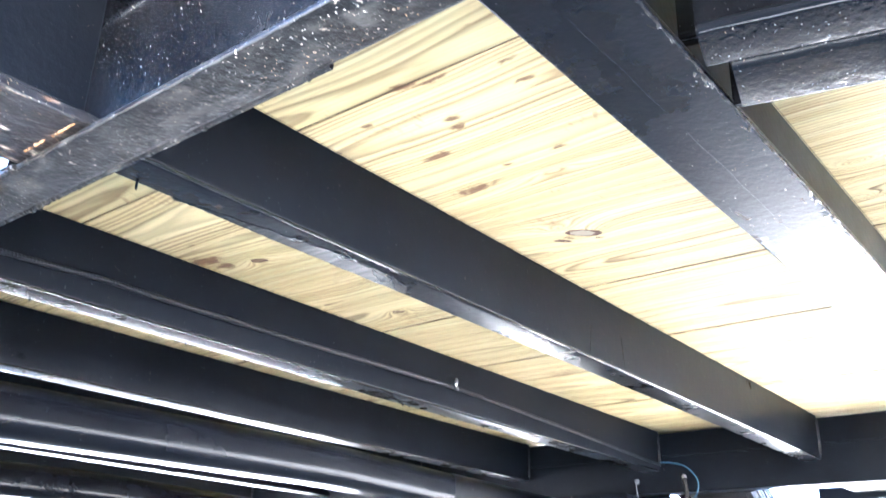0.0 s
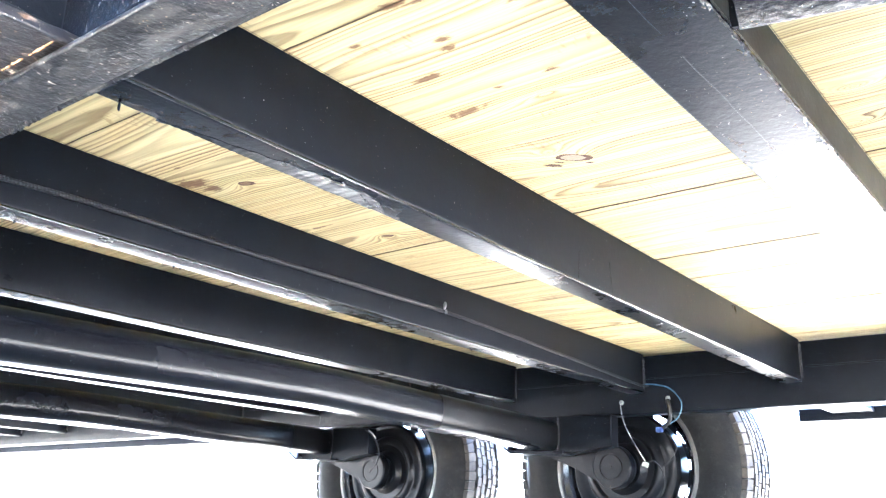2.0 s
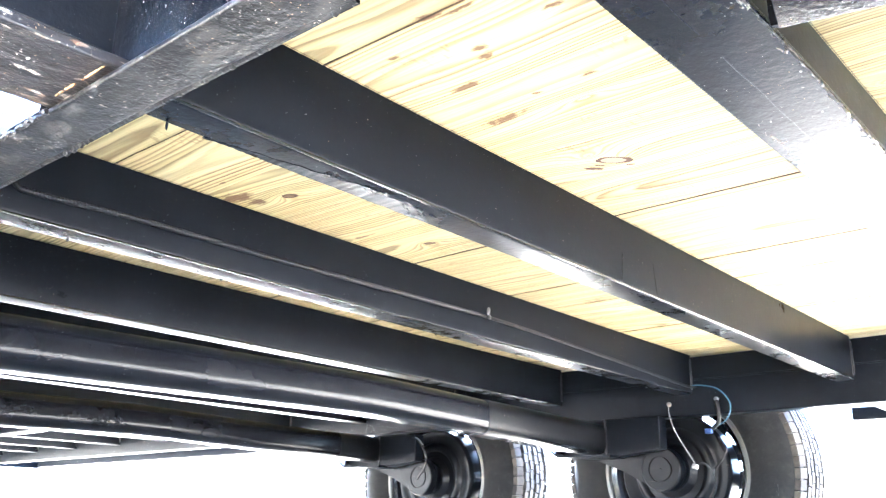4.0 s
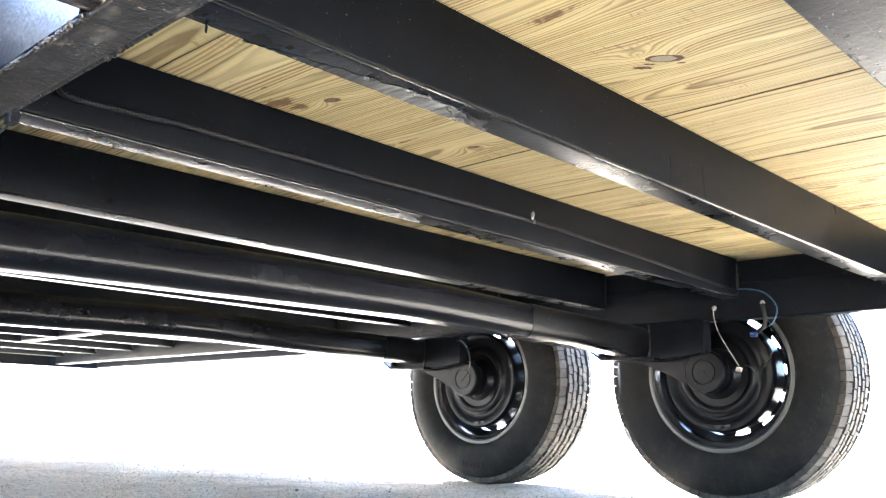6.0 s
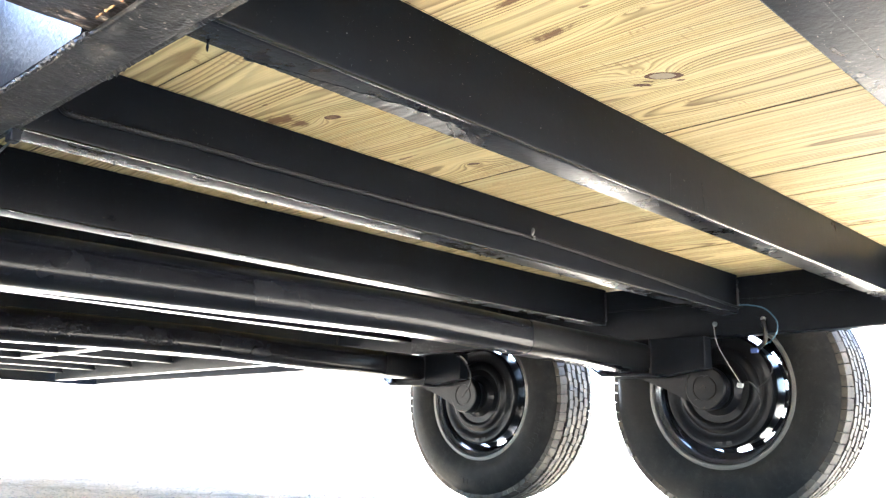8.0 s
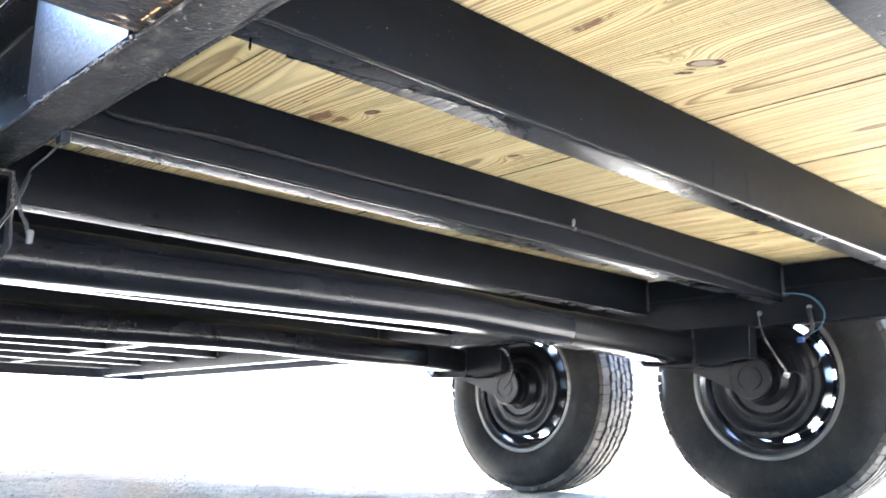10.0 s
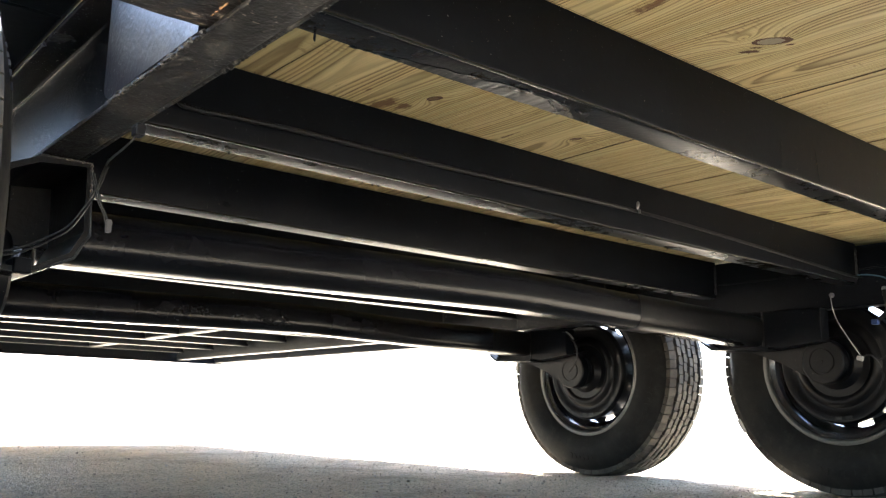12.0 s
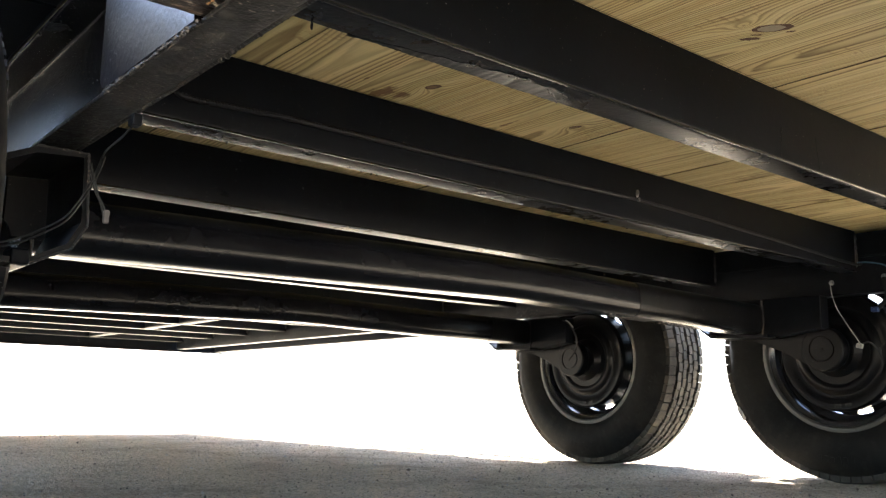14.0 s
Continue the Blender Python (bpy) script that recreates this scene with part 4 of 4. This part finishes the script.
# ---- wiring ----
bm = bmesh.new()
ly = 2.112
tube(bm, [(0.10, ly + 0.004, 0.578), (0.104, ly, 0.564), (0.13, ly, 0.562), (0.26, ly, 0.567), (0.50, ly, 0.567), (0.99, ly, 0.574), (1.45, ly, 0.562), (1.83, ly, 0.547), (1.885, ly - 0.01, 0.548)], 0.0031, 8)
loom = part("wire_loom", bm, LOOM, trailer, "black corrugated wiring loom clipped to a crossmember", True)
bm = bmesh.new()
for k in range(186):
    x = 0.11 + k * 0.0047
    z = float(np.interp(x, [0.10, 0.13, 0.26, 0.50, 0.99], [0.564, 0.562, 0.567, 0.567, 0.574]))
    bmesh.ops.create_cone(bm, cap_ends=True, segments=8, radius1=0.0039, radius2=0.0039, depth=0.0020, matrix=Matrix.Translation((x, ly, z)) @ Matrix.Rotation(math.pi / 2, 4, "Y"))
part("loom_corrugation", bm, LOOM_RIB, loom)
bm = bmesh.new()
bmesh.ops.create_icosphere(bm, subdivisions=2, radius=0.005, matrix=Matrix.Translation((1.005, 2.1065, 0.584)) @ Matrix.Rotation(0.3, 4, "Y") @ Matrix.Diagonal((0.9, 0.6, 1.7, 1)))
bmesh.ops.create_cone(bm, cap_ends=True, segments=8, radius1=0.0030, radius2=0.0024, depth=0.006, matrix=Matrix.Translation((1.010, 2.107, 0.573)))
rough_up(bm, 0.0014, 130)
part("loom_clip", bm, ZINC, loom, "zinc clip with screw")


def screw(x, y, z, away):
    bm = bmesh.new()
    m = Matrix.Translation((x + away * 0.004, y, z)) @ Matrix.Rotation(math.pi / 2, 4, "Y")
    bmesh.ops.create_cone(bm, cap_ends=True, segments=6, radius1=0.0050, radius2=0.0050, depth=0.006, matrix=m)
    bmesh.ops.create_cone(bm, cap_ends=True, segments=16, radius1=0.0068, radius2=0.0068, depth=0.002, matrix=Matrix.Translation((x + away * 0.001, y, z)) @ Matrix.Rotation(math.pi / 2, 4, "Y"))
    return part("bolt", bm, ZINC, trailer, "zinc hex bolt")


def wire(path, r, mat, label=""):
    bm = bmesh.new()
    tube(bm, path, r, 8)
    return part("wire", bm, mat, trailer, label, True)


def plug(parent, where, size, mat, turn=(0, 0, 0), label=""):
    bm = bmesh.new()
    w, d, h = size
    box(bm, (-w / 2, -d / 2, -h / 2), (w / 2, d / 2, h / 2), min(size) * 0.18)
    box(bm, (-w / 2 * 1.25, -d / 2 * 0.7, h * 0.1), (w / 2 * 1.25, d / 2 * 0.7, h * 0.35), min(size) * 0.1)
    bm.transform(pose(*where, *turn))
    return part("connector", bm, mat, parent, label)


XF = WIDTH - 0.012
screw(WIDTH, 2.054, 0.513, -1)
screw(WIDTH, 2.187, 0.509, -1)
w1 = wire([(XF, 2.185, 0.503), (XF, 2.182, 0.475), (XF - 0.002, 2.170, 0.44), (XF - 0.006, 2.143, 0.395), (XF - 0.008, 2.122, 0.362), (XF - 0.008, 2.116, 0.352)], 0.0010, WIRE_WHITE, "white brake wire")
plug(w1, (XF - 0.008, 2.116, 0.344), (0.010, 0.015, 0.012), CLEAR, (15, 0, 0), "clear grey wire connector")
w2 = wire([(XF, 2.112, 0.552), (XF, 2.085, 0.550), (XF, 2.045, 0.538), (XF, 2.018, 0.510), (XF, 2.013, 0.485), (XF, 2.027, 0.458), (XF, 2.060, 0.440)], 0.0018, WIRE_BLUE, "blue brake wire")
plug(w2, (XF, 2.076, 0.432), (0.012, 0.018, 0.013), BLUE, (0, 0, 0), "blue wire connector")
wire([(XF, 2.05, 0.508), (XF - 0.004, 2.044, 0.48), (XF - 0.002, 2.046, 0.455), (XF, 2.066, 0.437)], 0.006, WIRE_BLACK, "short black cable sleeve")
wire([(XF, 2.112, 0.349), (XF, 2.095, 0.352), (XF + 0.02, 2.085, 0.335), (XF + 0.04, 2.085, 0.300), (XF + 0.05, 2.10, 0.27)], 0.0018, WIRE_BLACK)
wire([(XF + 0.02, 2.06, 0.42), (XF + 0.03, 2.045, 0.39), (XF + 0.03, 2.06, 0.36), (XF + 0.03, 2.085, 0.34)], 0.0018, WIRE_BLACK)
# far wheel wires
wire([(1.86, 3.09, 0.468), (1.85, 3.05, 0.45), (1.85, 3.02, 0.41), (1.86, 3.03, 0.37), (1.87, 3.07, 0.335)], 0.0024, WIRE_BLACK)
wire([(1.86, 3.08, 0.468), (1.86, 3.06, 0.458), (1.87, 3.05, 0.44)], 0.0024, WIRE_WHITE)
# near side wires
XN = -0.018
NEAR_LEAD = [(XN, 1.915, 0.449), (XN, 1.945, 0.444)] + [(0.014, 2.090, 0.466), (0.007, 2.090, 0.443), (-0.002, 2.090, 0.421), (-0.021, 2.090, 0.388), (-0.042, 2.090, 0.371), (-0.072, 2.090, 0.354), (-0.120, 2.090, 0.340)]
NEAR_TAIL = [(-0.000, 2.090, 0.450), (0.010, 2.090, 0.418), (0.016, 2.090, 0.407), (0.021, 2.090, 0.392)]
n1 = wire(NEAR_LEAD, 0.0011, WIRE_BLACK, "loose black brake wire")
wire([(x + 0.002, y + 0.003, z - 0.004) for x, y, z in NEAR_LEAD[2:]], 0.0010, WIRE_BLACK)
n2 = wire(NEAR_TAIL, 0.0011, WIRE_BLACK)
wire([(x - 0.003, y, z + 0.001) for x, y, z in NEAR_TAIL], 0.0010, WIRE_BLACK)
plug(n2, NEAR_TAIL[-1], (0.006, 0.006, 0.015), GREY, (0, 0, 0), "grey wire connector")
plug(n1, (XN, 1.910, 0.453), (0.010, 0.014, 0.012), PAINT_ROUGH, (0, 0, 0), "black cable clip")

# ---- deck planks ----
prng = random.Random(11)
next_gap = 0.001
UNDERSIDE = {}
for k, (edge, far_edge) in enumerate(zip(SEAMS, SEAMS[1:])):
    a, b = max(edge, -0.043), min(far_edge, WIDTH + 0.043)
    mid_x = (a + b) / 2
    bm = bmesh.new()
    z0 = DECK + (0.0008 if edge in TIGHT or far_edge in TIGHT else prng.uniform(0.0, 0.0018))
    UNDERSIDE[k] = z0
    gap_l = 0.0001 if edge in TIGHT else next_gap
    gap_r = 0.0001 if far_edge in TIGHT else prng.choice((0.0005, 0.0008, 0.0012, 0.0018))
    next_gap = gap_r
    rings = []
    for q in range(181):
        y = BACK - 0.04 + (FRONT - BACK + 0.08) * q / 180
        l, r = (g + (0.0 if g < 0.0002 else 0.0016 * max(0.0, noise.noise((y * 9, a * 50 + g * 900, 0.3))) + 0.0012 * prng.random() ** 4) for g in (gap_l, gap_r))
        cl, cr = (0.0002 if g < 0.0002 else 0.0008 for g in (gap_l, gap_r))
        ring = [(a + l + cl, z0), (b - r - cr, z0), (b - r, z0 + cr), (b - r, z0 + 0.016), (b + 0.0003, z0 + 0.017), (b + 0.0003, DECK + 0.0395), (a - 0.0003, DECK + 0.0395), (a - 0.0003, z0 + 0.017), (a + l, z0 + 0.016), (a + l, z0 + cl)]
        rings.append([bm.verts.new((x - mid_x, y, z)) for x, z in ring])
    for m0, m1 in zip(rings, rings[1:]):
        for q in range(10):
            f = bm.faces.new((m0[q], m0[(q + 1) % 10], m1[(q + 1) % 10], m1[q]))
            f.material_index = 0 if q in (0, 1, 5, 9) else 1
    bm.faces.new(rings[0])
    bm.faces.new(list(reversed(rings[-1])))
    plank = part("deck_plank", bm, WOOD, trailer, "new treated pine deck plank" if k == 1 else "")
    plank.data.materials.append(SEAM)
    plank.location = (mid_x, 0, 0)


def under(x):
    """Height of the underside of the plank at x."""
    return UNDERSIDE[sum(x > e for e in SEAMS) - 1]


def knot(x, y, rx, ry, turn, rim=1.35, heart=KNOT_DARK):
    """A loose knot with a dark split rim, all but flush with its plank."""
    for name, f, mat, z in (("knot_rim", rim, KNOT_RIM, 0.0002), ("knot", 1.0, heart, 0.0004)):
        bm = bmesh.new()
        seg = 40
        ring = []
        for s in range(seg):
            a = 2 * math.pi * s / seg
            w = 1 + 0.14 * noise.noise((math.cos(a) * 2 + x * 9, math.sin(a) * 2, f * 3))
            if f > 1:
                w *= 1 + 0.10 * max(0.0, noise.noise((a * 2.3, y * 7, 0.5))) + (0.16 if math.sin(a) < -0.75 else 0.0)
            ring.append((rx * f * w * math.cos(a), ry * f * w * math.sin(a)))
        sweep(bm, ring, (0, 0, -z), (0, 0, 0.002), (1, 0, 0), (0, 1, 0))
        bm.transform(pose(x, y, under(x), 0, 0, turn))
        part(name, bm, mat, trailer)


knot(0.622, 1.607, 0.0084, 0.0158, 37, 1.33, KNOT_HEART)
knot(0.446, 2.033, 0.0050, 0.0080, 20, 1.5)
knot(0.738, 2.023, 0.004, 0.007, 20, 1.4)
# splits that run out from the large knot
for x, y, rx, ry, turn in ((0.6310, 1.6415, 0.0040, 0.0125, 40), (0.6268, 1.6290, 0.0014, 0.0070, 45), (0.6478, 1.5965, 0.0018, 0.0055, 30)):
    bm = bmesh.new()
    ring = []
    for s in range(24):
        a = 2 * math.pi * s / 24
        w = 1 + 0.45 * noise.noise((math.cos(a) * 3 + x * 90, math.sin(a) * 3, y * 40))
        ring.append((rx * w * math.cos(a), ry * w * math.sin(a)))
    sweep(bm, ring, (0, 0, -0.0003), (0, 0, 0.002), (1, 0, 0), (0, 1, 0))
    bm.transform(pose(x, y, under(x), 0, 0, turn))
    part("knot_rim", bm, KNOT_RIM, trailer)
